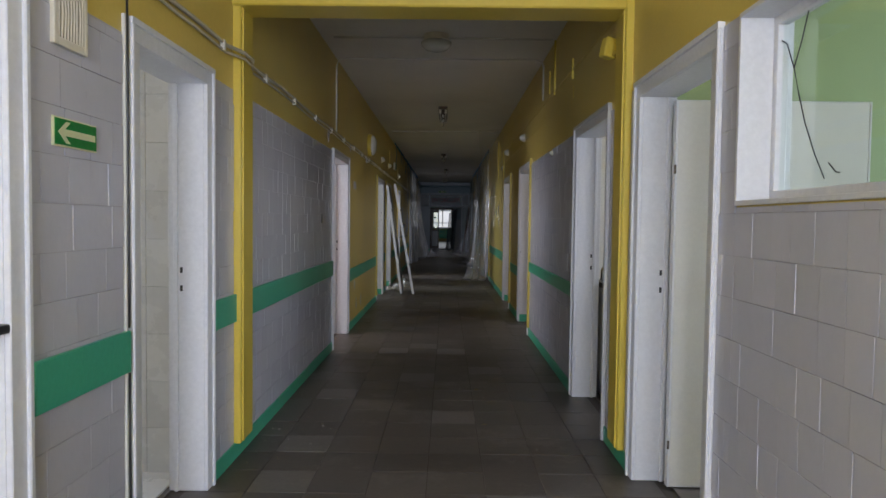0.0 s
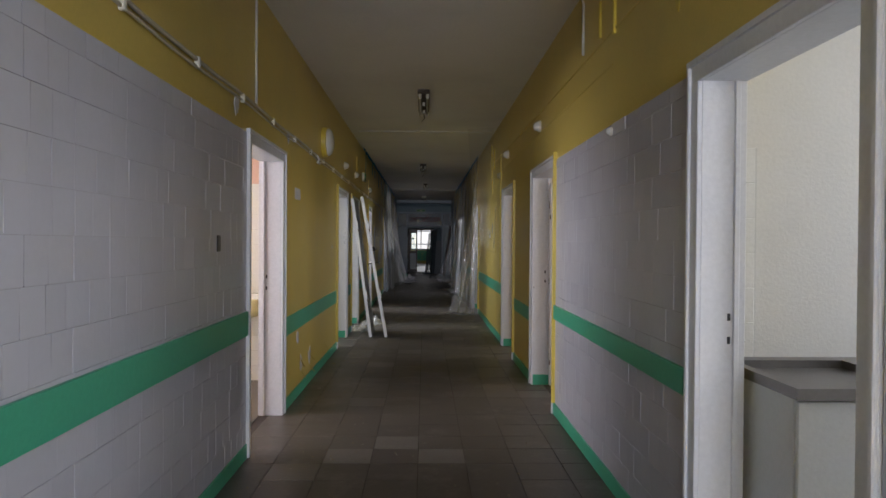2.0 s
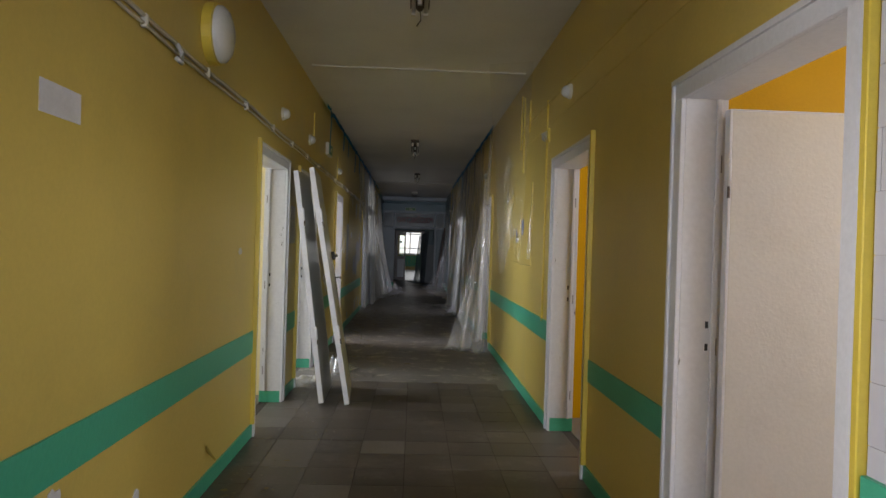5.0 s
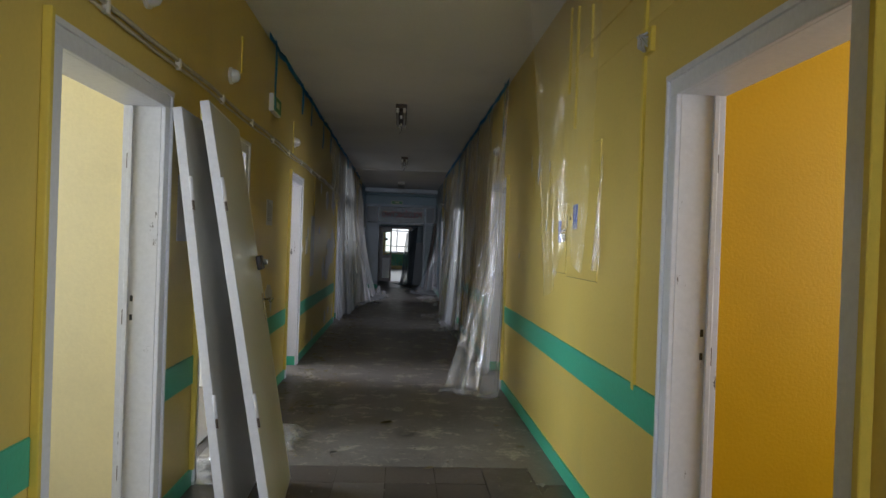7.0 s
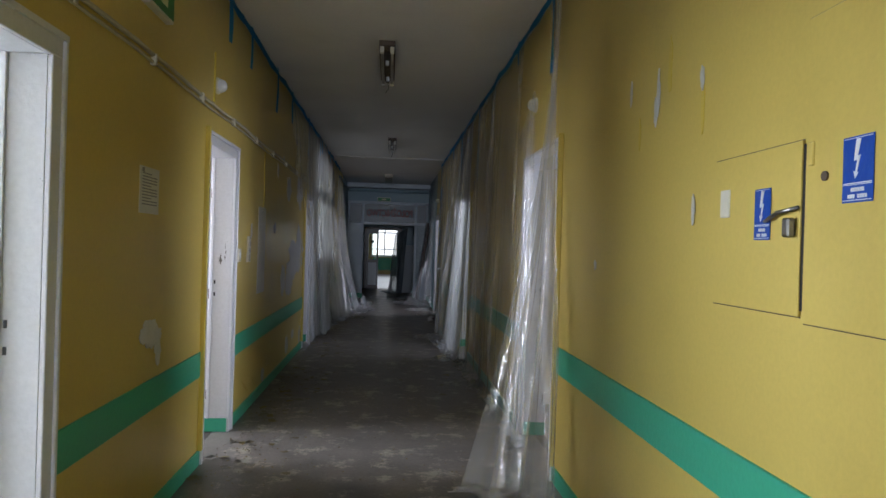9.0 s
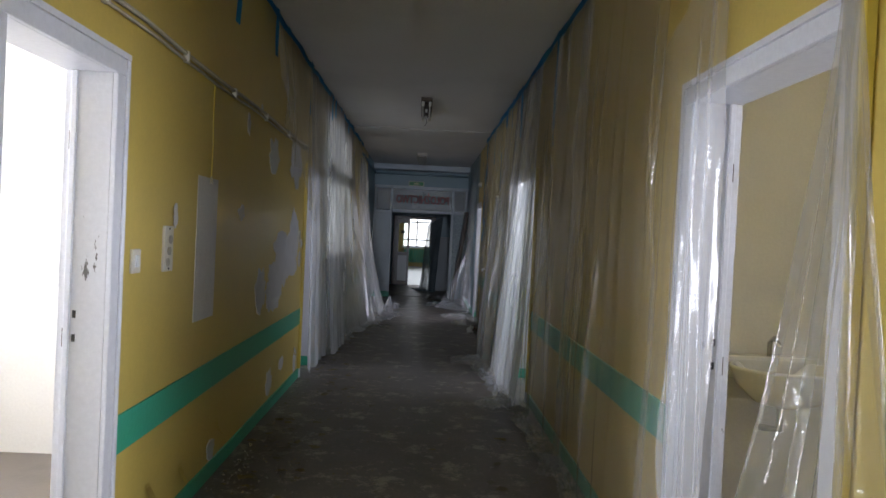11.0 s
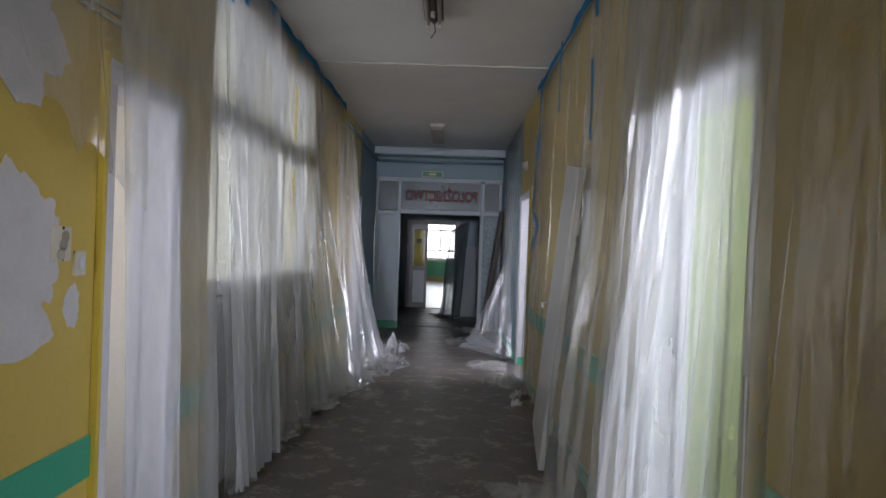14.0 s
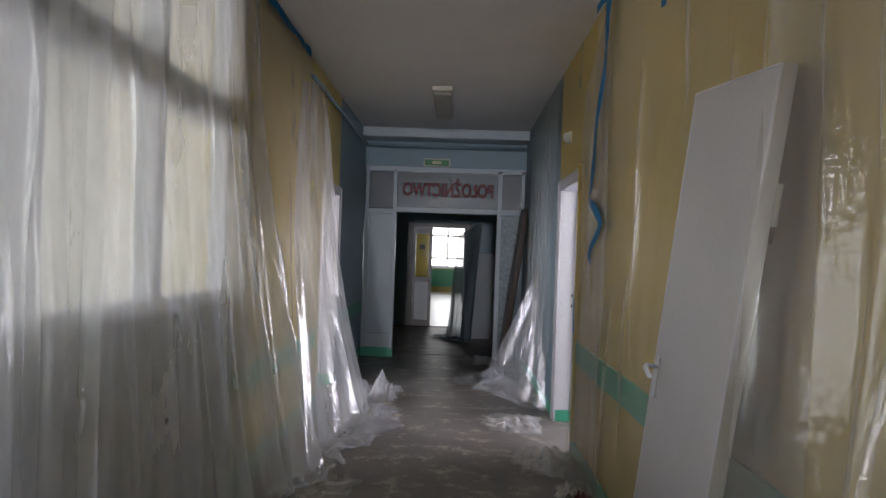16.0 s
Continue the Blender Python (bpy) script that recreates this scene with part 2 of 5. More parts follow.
FILM = film_mat("clear polythene film", (0.88, 0.88, 0.87), 0.25, 0.14, 0.04, 0.35, 0.25)
FILM_CLEAR = film_mat("thin clear film", (0.90, 0.89, 0.87), 0.16, 0.14, 0.0, 0.35, 0.2)
FILM_HALF = film_mat("half milky film", (0.88, 0.89, 0.92), 0.22, 0.10, 0.08, 0.35, 0.35)
FILM_GLINT = film_mat("taut glossy film", (0.86, 0.88, 0.88), 0.08, 0.06, 0.06, 0.4)
FILM_MILKY = film_mat("milky polythene film", (0.88, 0.90, 0.94), 0.36, 0.13, 0.0, 0.3, 0.35)
FILM_DARK = film_mat("dusty dark film", (0.30, 0.36, 0.40), 0.7, 0.1)
GLASS = glass_mat("window glass")
SKYGLOW = glow_mat("bright overcast sky", (0.93, 0.97, 1.0), 0.9)
CHIP = tile_mat("fallen paint flake", [(0.0, (0.26, 0.21, 0.08)), (0.5, (0.20, 0.18, 0.145)), (1.0, (0.34, 0.33, 0.30))], 0.6, 0.2)


# ---- mesh helpers ----
def box(bm, x0, x1, y0, y1, z0, z1):
    v = [bm.verts.new((x, y, z)) for x in (x0, x1) for y in (y0, y1) for z in (z0, z1)]
    for f in ((0, 1, 3, 2), (4, 6, 7, 5), (0, 4, 5, 1), (2, 3, 7, 6), (0, 2, 6, 4), (1, 5, 7, 3)):
        bm.faces.new([v[i] for i in f])
    return bm


def bevel(bm, w, seg=1):
    bmesh.ops.bevel(bm, geom=list(bm.edges), offset=w, segments=seg, affect='EDGES', profile=0.6)
    return bm


def bbox(x0, x1, y0, y1, z0, z1, w=0.0, seg=1):
    bm = box(bmesh.new(), min(x0, x1), max(x0, x1), min(y0, y1), max(y0, y1), min(z0, z1), max(z0, z1))
    return bevel(bm, w, seg) if w else bm


def finish(bm, name, mat, smooth=False):
    bmesh.ops.recalc_face_normals(bm, faces=list(bm.faces))
    me = bpy.data.meshes.new(name)
    bm.to_mesh(me)
    bm.free()
    me.materials.append(mat)
    if smooth:
        me.polygons.foreach_set("use_smooth", [True] * len(me.polygons))
    return me


def mesh_thing(name, bm, mat, label="", category="", group="", kind="", smooth=False):
    return tagged(new(name, finish(bm, name, mat, smooth)), label, category, group, kind)


def empty_thing(name, at, label="", category="", group="", kind=""):
    ob = new(name)
    ob.empty_display_size = 0.1
    ob.matrix_world = Matrix.Translation(at)
    bpy.context.view_layer.update()
    return tagged(ob, label, category, group, kind)


def part(name, bm, material, parent, label="", smooth=False):
    """One mesh in world coordinates as a child of a thing or part."""
    ob = new(name, finish(bm, name, material, smooth))
    ob.parent = parent
    ob.matrix_parent_inverse = parent.matrix_world.inverted()
    return tagged(ob, label)


def local_part(name, bm, material, parent, label="", smooth=False):
    """One mesh in its parent's own coordinates."""
    ob = new(name, finish(bm, name, material, smooth))
    ob.parent = parent
    return tagged(ob, label)


def tube(bm, pts, r, sides=8, cap=True):
    """A round bar along a line of points."""
    pts = [Vector(p) for p in pts]
    rings = []
    for i, p in enumerate(pts):
        d = (pts[min(i + 1, len(pts) - 1)] - pts[max(i - 1, 0)]).normalized()
        up = Vector((0, 0, 1)) if abs(d.z) < 0.95 else Vector((0, 1, 0))
        a = d.cross(up).normalized()
        b = d.cross(a)
        rings.append([bm.verts.new(p + r * (math.cos(k * 2 * math.pi / sides) * a + math.sin(k * 2 * math.pi / sides) * b)) for k in range(sides)])
    for q, s in zip(rings, rings[1:]):
        for k in range(sides):
            bm.faces.new((q[k], q[(k + 1) % sides], s[(k + 1) % sides], s[k]))
    if cap:
        bm.faces.new(rings[0])
        bm.faces.new(rings[-1])
    return bm


def lathe(bm, profile, m, sides=24):
    """A turned body: (radius, height) pairs about the z axis of m."""
    rings = []
    for r, h in profile:
        rings.append([bm.verts.new(m @ Vector((r * math.cos(a), r * math.sin(a), h))) for a in (k * 2 * math.pi / sides for k in range(sides))] if r > 1e-6 else [bm.verts.new(m @ Vector((0, 0, h)))])
    for q, s in zip(rings, rings[1:]):
        for k in range(sides):
            a, b = q[k % len(q)], q[(k + 1) % len(q)]
            c, d = s[(k + 1) % len(s)], s[k % len(s)]
            vs = []
            for v in (a, b, c, d):
                if v not in vs:
                    vs.append(v)
            if len(vs) > 2:
                bm.faces.new(vs)
    return bm


XL, XR, ZC = -1.092, 1.102, 3.07      # wall faces and ceiling
TH = 0.17                              # wall thickness


def wx(side, off=0.0):
    """A place off metres into the corridor from the wall on that side (-1 or 1)."""
    return XL + off if side < 0 else XR - off


def on_wall(side, y, z, off=0.0):
    """Pose on a wall: local x along the wall (to the right as seen), y up, z out into the corridor."""
    if side < 0:
        rot = Matrix(((0, 0, 1), (1, 0, 0), (0, 1, 0)))
    else:
        rot = Matrix(((0, 0, -1), (-1, 0, 0), (0, 1, 0)))
    return Matrix.Translation((wx(side, off), y, z)) @ rot.to_4x4()

# ---- large structure ----
# doors: side, first and last edge of the casing along the corridor, lining base colour
DOORS = [
    (-1, 0.42, 1.47, False), (-1, 2.09, 2.99, False), (-1, 6.60, 7.76, False), (-1, 11.04, 12.19, True),
    (-1, 12.72, 13.88, True), (-1, 15.77, 16.62, True), (-1, 20.70, 21.42, True), (-1, 26.90, 27.96, True),
    (1, 2.08, 3.21, False), (1, 3.78, 4.93, False), (1, 7.73, 8.95, True), (1, 10.25, 11.43, True),
    (1, 15.50, 16.60, True), (1, 20.05, 21.22, True), (1, 25.62, 26.68, True)]
WINDOWS = [(-1, 21.86, 24.52, 1.10, 2.92), (1, 0.30, 1.93, 1.44, 2.08)]
HEAD, CW = 2.10, 0.085
Y0, Y1, YBLUE = -4.0, 29.8, {-1: 27.9, 1: 26.72}


def wall_run(name, side, ya, yb, mat, label):
    """A wall with its openings cut through it."""
    bm = bmesh.new()
    xs = sorted((wx(side), wx(side, -TH)))
    holes = [(a + 0.06, b - 0.06, -0.05, HEAD - 0.06) for s, a, b, _ in DOORS if s == side and a < yb and b > ya]
    holes += [(a, b, c, d) for s, a, b, c, d in WINDOWS if s == side and a < yb and b > ya]
    y = ya
    for a, b, c, d in sorted(holes):
        if a > y:
            box(bm, *xs, y, a, -0.05, ZC)
        lo, hi = max(a, ya), min(b, yb)
        if c > 0:
            box(bm, *xs, lo, hi, -0.05, c)
        box(bm, *xs, lo, hi, d, ZC)
        y = hi
    if y < yb:
        box(bm, *xs, y, yb, -0.05, ZC)
    return mesh_thing(name, bm, mat, label, "wall", kind="structure")


wall_left = wall_run("wall_left", -1, Y0, YBLUE[-1], YELLOW, "yellow oil-painted corridor wall with peeling spots")
wall_right = wall_run("wall_right", 1, Y0, YBLUE[1], YELLOW, "yellow oil-painted corridor wall with door openings")
wall_run("wall_left_blue", -1, YBLUE[-1], 34.0, BLUE, "blue-grey painted wall at the corridor end")
wall_run("wall_right_blue", 1, YBLUE[1], 34.0, BLUE, "blue-grey painted wall at the corridor end")
mesh_thing("ceiling", bbox(-5.6, 5.6, Y0 - 0.2, 47, ZC, ZC + 0.15), CEILING, "off-white painted ceiling, stained and dull", "ceiling", kind="structure")
floor = mesh_thing("floor", bbox(-5.6, 5.6, Y0 - 0.2, 34.0, -0.15, -0.006), FLOOR_BASE, "dark dirty floor bed under worn vinyl tiles", "floor", kind="structure")

# unseen wall added behind the start, with an inferred window that lights the first stretch
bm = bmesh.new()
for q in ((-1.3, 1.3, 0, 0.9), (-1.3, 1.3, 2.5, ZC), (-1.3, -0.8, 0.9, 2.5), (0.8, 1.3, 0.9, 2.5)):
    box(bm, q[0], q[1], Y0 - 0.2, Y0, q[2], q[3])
# white so that the light it bounces stays cool
mesh_thing("wall_south", bm, ROOMWHITE, "unseen white end wall added behind the walk, with a window", "wall", kind="structure")
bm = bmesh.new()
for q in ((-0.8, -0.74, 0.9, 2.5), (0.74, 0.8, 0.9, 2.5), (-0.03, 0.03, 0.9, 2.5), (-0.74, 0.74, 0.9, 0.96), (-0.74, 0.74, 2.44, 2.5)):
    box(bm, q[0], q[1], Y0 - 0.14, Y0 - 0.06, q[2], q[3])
mesh_thing("window_3", bm, WHITE, "unseen white wooden window inferred at the corridor end", "window", kind="structure")

# portal: two pilasters and the beam between them
for side in (-1, 1):
    a, b = (3.35, 3.59) if side < 0 else (3.32, 3.55)
    bm = bbox(wx(side, -0.01), wx(side, 0.042), a, b, 0.09, 2.60, 0.006)
    box(bm, *sorted((wx(side, 0.042), wx(side, 0.05))), a + 0.03, a + 0.06, 0.1, 2.58)
    mesh_thing("trim", bm, YELLOW_BRIGHT, "bright yellow glossy painted pilaster", "pilaster", kind="structure")
mesh_thing("beam", bbox(XL - 0.02, XR + 0.02, 3.33, 3.58, 2.53, ZC, 0.008), YELLOW_BRIGHT, "yellow painted beam across the corridor", "beam", kind="structure")

# base strips, rails
def strips(side, runs, z0, z1, proud, mat, name, label):
    for a, b in runs:
        xs = sorted((wx(side, -0.004), wx(side, proud)))
        mesh_thing(name, bbox(*xs, a, b, z0, z1, min(0.003, proud / 3)), mat, label, name.replace("_", " "), kind="structure")


def gaps(side, ya, yb):
    y, out = ya, []
    for s, a, b, _ in sorted(DOORS, key=lambda d: d[1]):
        if s == side and a < yb and b > ya:
            if a > y + 0.02:
                out.append((y, a))
            y = b
    if yb > y + 0.02:
        out.append((y, yb))
    return out


for side in (-1, 1):
    strips(side, gaps(side, Y0, 29.8), 0, 0.095, 0.012, GREEN, "baseboard", "green painted skirting, scuffed and dirty")
strips(-1, [(1.48, 2.07), (3.0, 3.345), (3.60, 6.585)], 0.785, 0.94, 0.022, GREEN, "wall_rail", "green painted bumper board on tiled wall")
strips(1, [(4.945, 7.70)], 0.775, 0.885, 0.022, GREEN, "wall_rail", "green painted bumper board on tiled wall")
for a, b, z in ((7.775, 11.01, 0.76), (12.20, 12.71, 0.74), (13.89, 15.76, 0.712), (16.63, 20.69, 0.69), (21.43, 21.84, 0.68), (24.54, 26.89, 0.68)):
    strips(-1, [(a, b)], z - 0.158, z, 0.008, GREEN, "wall_rail", "green painted stripe board on yellow wall")
strips(1, [(8.96, 10.22)], 0.60, 0.735, 0.008, GREEN, "wall_rail", "green painted stripe board on yellow wall")
strips(1, [(11.44, 15.47), (16.61, 20.04), (21.23, 25.61)], 0.665, 0.825, 0.010, GREEN, "wall_rail", "green painted stripe board on yellow wall")
strips(-1, [(27.97, 33.9)], 0.62, 0.76, 0.006, GREEN, "wall_rail", "dark green stripe board on blue wall")


def door_frame(n, side, a, b, green):
    """Casing with a raised outer edge, head, lining and stop."""
    d = empty_thing("door_%d" % n, (wx(side), (a + b) / 2, 0), "white glossy wooden door casing with chipped paint", "door frame", kind="structure")
    lo, hi = sorted((wx(side, -0.005), wx(side, 0.014)))
    e0, e1 = sorted((wx(side, 0.012), wx(side, 0.026)))
    for nm, y0, y1, q0, q1 in (("casing_near", a, a + CW, a, a + 0.022), ("casing_far", b - CW, b, b - 0.022, b)):
        bm = bbox(lo, hi, y0, y1, 0.0, HEAD - CW, 0.003)
        bevel_b = bbox(e0, e1, q0, q1, 0.0, HEAD - 0.022, 0.004)
        me = bpy.data.meshes.new("tmp")
        bevel_b.to_mesh(me)
        bevel_b.free()
        bm.from_mesh(me)
        bpy.data.meshes.remove(me)
        part(nm, bm, WHITE, d)
    bm = bbox(lo, hi, a, b, HEAD - CW, HEAD, 0.003)
    box(bm, e0, e1, a, b, HEAD - 0.022, HEAD)
    part("casing_head", bm, WHITE, d)
    j0, j1 = sorted((wx(side, -0.004), wx(side, -TH - 0.01)))
    t = 0.028
    z0 = 0.10 if green else 0.0
    part("jamb", bbox(j0, j1, a + 0.058, a + 0.058 + t, z0, HEAD - 0.055, 0.002), WHITE, d)
    part("jamb", bbox(j0, j1, b - 0.058 - t, b - 0.058, z0, HEAD - 0.055, 0.002), WHITE_WORN if green else WHITE, d)
    part("jamb_head", bbox(j0, j1, a + 0.086, b - 0.086, HEAD - 0.085, HEAD - 0.057, 0.002), WHITE, d)
    s0, s1 = sorted((wx(side, -0.13), wx(side, -0.15)))
    part("door_stop", bbox(s0, s1, b - 0.10, b - 0.086, z0, HEAD - 0.086, 0.002), WHITE, d)
    if green:
        for y0 in (a + 0.056, b - 0.058 - t):
            part("jamb_base", bbox(j0, j1, y0, y0 + t + 0.002, 0.0, 0.10, 0.002), GREEN, d, "green painted foot of the door jamb")
        e = sorted((wx(side, 0.0), wx(side, 0.03)))
        part("edge_strip", bbox(*e, a - 0.026, a - 0.001, 0.095, HEAD + 0.02, 0.003), YELLOW_BRIGHT, d, "yellow painted outer edge strip")
        h = sorted((wx(side, -0.142), wx(side, -0.158)))
        for z in (0.24, 0.98, 1.72):
            part("hinge_half", bbox(*h, b - 0.0895, b - 0.0852, z, z + 0.07, 0.001), RUST, d, "rusty half hinge left on the jamb")
    # raised black patches stand for the shade inside the lock strike holes
    k = sorted((wx(side, -0.11), wx(side, -0.122)))
    for z in (1.0, 1.09):
        part("strike_hole", bbox(*k, b - 0.0885, b - 0.0855, z, z + 0.028), BLACK, d, "black patch for the shade in a lock strike hole")
    return d


for i, q in enumerate(DOORS):
    door_frame(i + 1, *q)


# ---- side rooms ----
def room(tag, side, ya, yb, depth, mat, watts, win=(0.9, 2.6), tint=(0.86, 0.94, 1.0), spread=175, span=None):
    """A plain room behind the corridor wall with a window in its outer wall."""
    xi, xo = wx(side, -TH - 0.003), wx(side, -TH - depth)
    out = wx(side, -TH - depth - 0.12)
    bm = bmesh.new()
    box(bm, *sorted((xi, out)), ya - 0.05, ya, 0, ZC - 0.002)
    box(bm, *sorted((xi, out)), yb, yb + 0.05, 0, ZC - 0.002)
    mid = [(a + b) / 2 for s, a, b, _ in DOORS if s == side and ya - 0.1 < (a + b) / 2 < yb + 0.1] or [(ya + yb) / 2]
    m0, m1 = span or (max(ya + 0.12, mid[0] - 2.2), min(yb - 0.12, mid[0] + 1.3))
    for y0, y1, z0, z1 in ((ya, yb, 0, win[0]), (ya, yb, win[1], ZC - 0.002), (ya, m0, win[0], win[1]), (m1, yb, win[0], win[1])):
        box(bm, *sorted((xo, out)), y0, y1, z0, z1)
    mesh_thing("wall_" + tag, bm, mat, "painted walls of a side room", "wall", kind="structure")
    mesh_thing("floor_" + tag, bbox(xi, xo, ya, yb, -0.004, 0.004), ROOMFLOOR, "worn lino floor of a side room", "floor", kind="structure")
    f = bmesh.new()
    fx = sorted((xo + 0.02 * side, xo + 0.08 * side))
    for y0, y1, z0, z1 in ((m0, m0 + 0.06, win[0], win[1]), (m1 - 0.06, m1, win[0], win[1]), (m0 + 0.06, m1 - 0.06, win[0], win[0] + 0.06), (m0 + 0.06, m1 - 0.06, win[1] - 0.06, win[1]), ((m0 + m1) / 2 - 0.03, (m0 + m1) / 2 + 0.03, win[0] + 0.06, win[1] - 0.06)):
        box(f, *fx, y0, y1, z0, z1)
    mesh_thing("window_" + tag, f, WHITE, "white side room window frame", "window", kind="structure")
    window_light("daylight_" + tag, look((xo - 0.02 * side, (m0 + m1) / 2, (win[0] + win[1]) / 2), (xi, (m0 + m1) / 2, (win[0] + win[1]) / 2)), m1 - m0, win[1] - win[0], watts, tint, spread)


# daylight from the unseen, inferred window behind the start
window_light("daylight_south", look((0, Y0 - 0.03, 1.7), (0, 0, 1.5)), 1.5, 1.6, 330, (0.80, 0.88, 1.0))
room("left_1", -1, 1.75, 3.14, 2.4, ROOMWHITE, 27)
room("left_2", -1, 5.2, 9.06, 2.6, PINK, 80, tint=(0.95, 0.96, 1.0), spread=120, span=(5.35, 8.1))
room("left_3", -1, 9.4, 12.36, 2.6, CREAM, 46, tint=(0.86, 0.94, 1.0), spread=140)
room("left_4", -1, 12.55, 15.3, 2.6, ROOMWHITE, 74, tint=(0.84, 0.93, 1.0), spread=140)
room("left_5", -1, 15.5, 18.2, 2.6, ROOMWHITE, 58, tint=(0.89, 0.92, 1.0), spread=130)
room("left_6", -1, 18.5, 21.72, 2.6, ROOMWHITE, 9.5, tint=(0.84, 0.86, 1.0), spread=110)
room("left_7", -1, 21.84, 25.2, 2.6, ROOMWHITE, 15.5, tint=(0.93, 0.92, 0.96), spread=150)
room("left_8", -1, 25.6, 29.2, 3.0, ROOMWHITE, 26, tint=(0.88, 0.88, 1.0), spread=130)
room("right_1", 1, -1.6, 3.14, 2.5, ROOMGREEN, 70)
room("right_2", 1, 3.5, 5.15, 2.6, ROOMWHITE, 36)
room("right_3", 1, 6.4, 9.3, 2.5, ORANGE, 46, tint=(0.9, 0.91, 0.96), spread=150)
room("right_4", 1, 9.5, 11.75, 2.5, ORANGE, 42)
room("right_5", 1, 14.3, 17.55, 2.5, ROOMWHITE, 20, tint=(0.86, 0.89, 1.0), spread=75, span=(14.5, 16.3))
room("right_6", 1, 18.2, 21.9, 2.5, ROOMGREEN, 33, tint=(0.84, 0.86, 1.0), spread=140)
room("right_7", 1, 24.4, 27.6, 2.5, ROOMBLUE, 30, tint=(0.88, 0.88, 1.0), spread=130)

# ---- end of the corridor ----
scr = empty_thing("glazed_screen", (0, 29.9, 0), "blue-white timber screen with glazed transom across corridor", "partition", kind="structure")
YS = 29.9
for nm, x0, x1, z0, z1, m in (
        ("post", -1.08, -1.03, 0.1, 2.58, SCREEN), ("post", -0.70, -0.65, 0.1, 2.58, SCREEN), ("post", 0.72, 0.78, 0.0, 2.58, SCREEN), ("post", 1.04, 1.09, 0.0, 2.58, SCREEN),
        ("rail", -1.03, -0.70, 1.95, 2.02, SCREEN), ("rail", -0.65, 0.72, 1.98, 2.05, SCREEN), ("rail", 0.78, 1.04, 1.98, 2.05, SCREEN), ("top_rail", -1.09, 1.10, 2.53, 2.60, SCREEN),
        ("post_base", -1.085, -0.645, 0.0, 0.13, GREEN), ("rail", -1.03, -0.70, 0.13, 0.32, SCREEN)):
    part(nm, bbox(x0, x1, YS - 0.03, YS + 0.05, z0, z1, 0.004), m, scr)
part("panel", bbox(-1.03, -0.70, YS, YS + 0.02, 0.32, 1.95), SCREEN, scr, "blue-white painted panel")
for x0, x1 in ((-1.03, -0.70), (-0.65, 0.72), (0.78, 1.04)):
    part("transom_pane", bbox(x0, x1, YS + 0.005, YS + 0.012, 2.03, 2.53), DARKGLASS, scr, "dusty dark transom glass")
part("side_pane", bbox(0.78, 1.04, YS + 0.005, YS + 0.012, 0.0, 1.98), TEXGLASS, scr, "patterned obscured glass side pane")
mesh_thing("wall_over_screen", bbox(XL, XR, YS - 0.02, YS + 0.1, 2.60, ZC), BLUE, "blue-grey painted wall above the screen", "wall", kind="structure")
mesh_thing("cornice", bbox(XL, XR, YS - 0.40, YS - 0.02, 2.94, ZC - 0.002, 0.02, 2), SCREEN, "pale painted box cornice under the ceiling", "cornice", kind="structure")
bm = tube(bmesh.new(), [(XL + 0.02, YS - 0.1, 2.87), (0, YS - 0.1, 2.865), (XR - 0.02, YS - 0.1, 2.87)], 0.022, 10)
tube(bm, [(XL + 0.03, YS - 0.1, 2.87), (XL + 0.03, YS - 1.2, 2.88), (XL + 0.03, YS - 3.6, 2.89)], 0.02, 10)
mesh_thing("pipe", bm, BLUE, "blue-painted heating pipe under the cornice", "pipe", smooth=True)

# doorway into the far bright room
wall_end = mesh_thing("wall_end", box(box(box(bmesh.new(), XL - 0.2, -0.76, 34.0, 34.2, 0, ZC), 0.45, XR + 0.2, 34.0, 34.2, 0, ZC), -0.76, 0.45, 34.0, 34.2, 2.02, ZC), BLUE, "blue-grey end wall around the far doorway", "wall", kind="structure")
dd = empty_thing("door_20", (-0.15, 34, 0), "dark brown varnished door frame, one glazed leaf shut", "door", kind="structure")
for nm, x0, x1, z0, z1 in (("frame_post", -0.78, -0.68, 0, 2.02), ("frame_post", 0.32, 0.46, 0, 2.02), ("frame_head", -0.68, 0.32, 1.93, 2.02)):
    part(nm, bbox(x0, x1, 33.93, 34.02, z0, z1, 0.006), BROWN, dd)
lf = part("leaf", box(box(box(box(box(bmesh.new(), -0.68, -0.62, 33.95, 34.0, 0, 1.93), -0.36, -0.30, 33.95, 34.0, 0, 1.93), -0.62, -0.36, 33.95, 34.0, 0, 0.12), -0.62, -0.36, 33.95, 34.0, 0.86, 0.96), -0.62, -0.36, 33.95, 34.0, 1.80, 1.93), BROWN, dd)
part("pane", bbox(-0.62, -0.36, 33.97, 33.978, 0.96, 1.80), GLASS, lf, "clear glass door pane")
part("pane", bbox(-0.62, -0.36, 33.97, 33.978, 0.12, 0.86), painted("milky lower pane", (0.45, 0.45, 0.44), 0.3, 0.1), lf, "milky lower door panel")
part("notice", bbox(-0.55, -0.44, 33.955, 33.965, 1.50, 1.59), BLACK, lf, "small dark notice on the door glass")

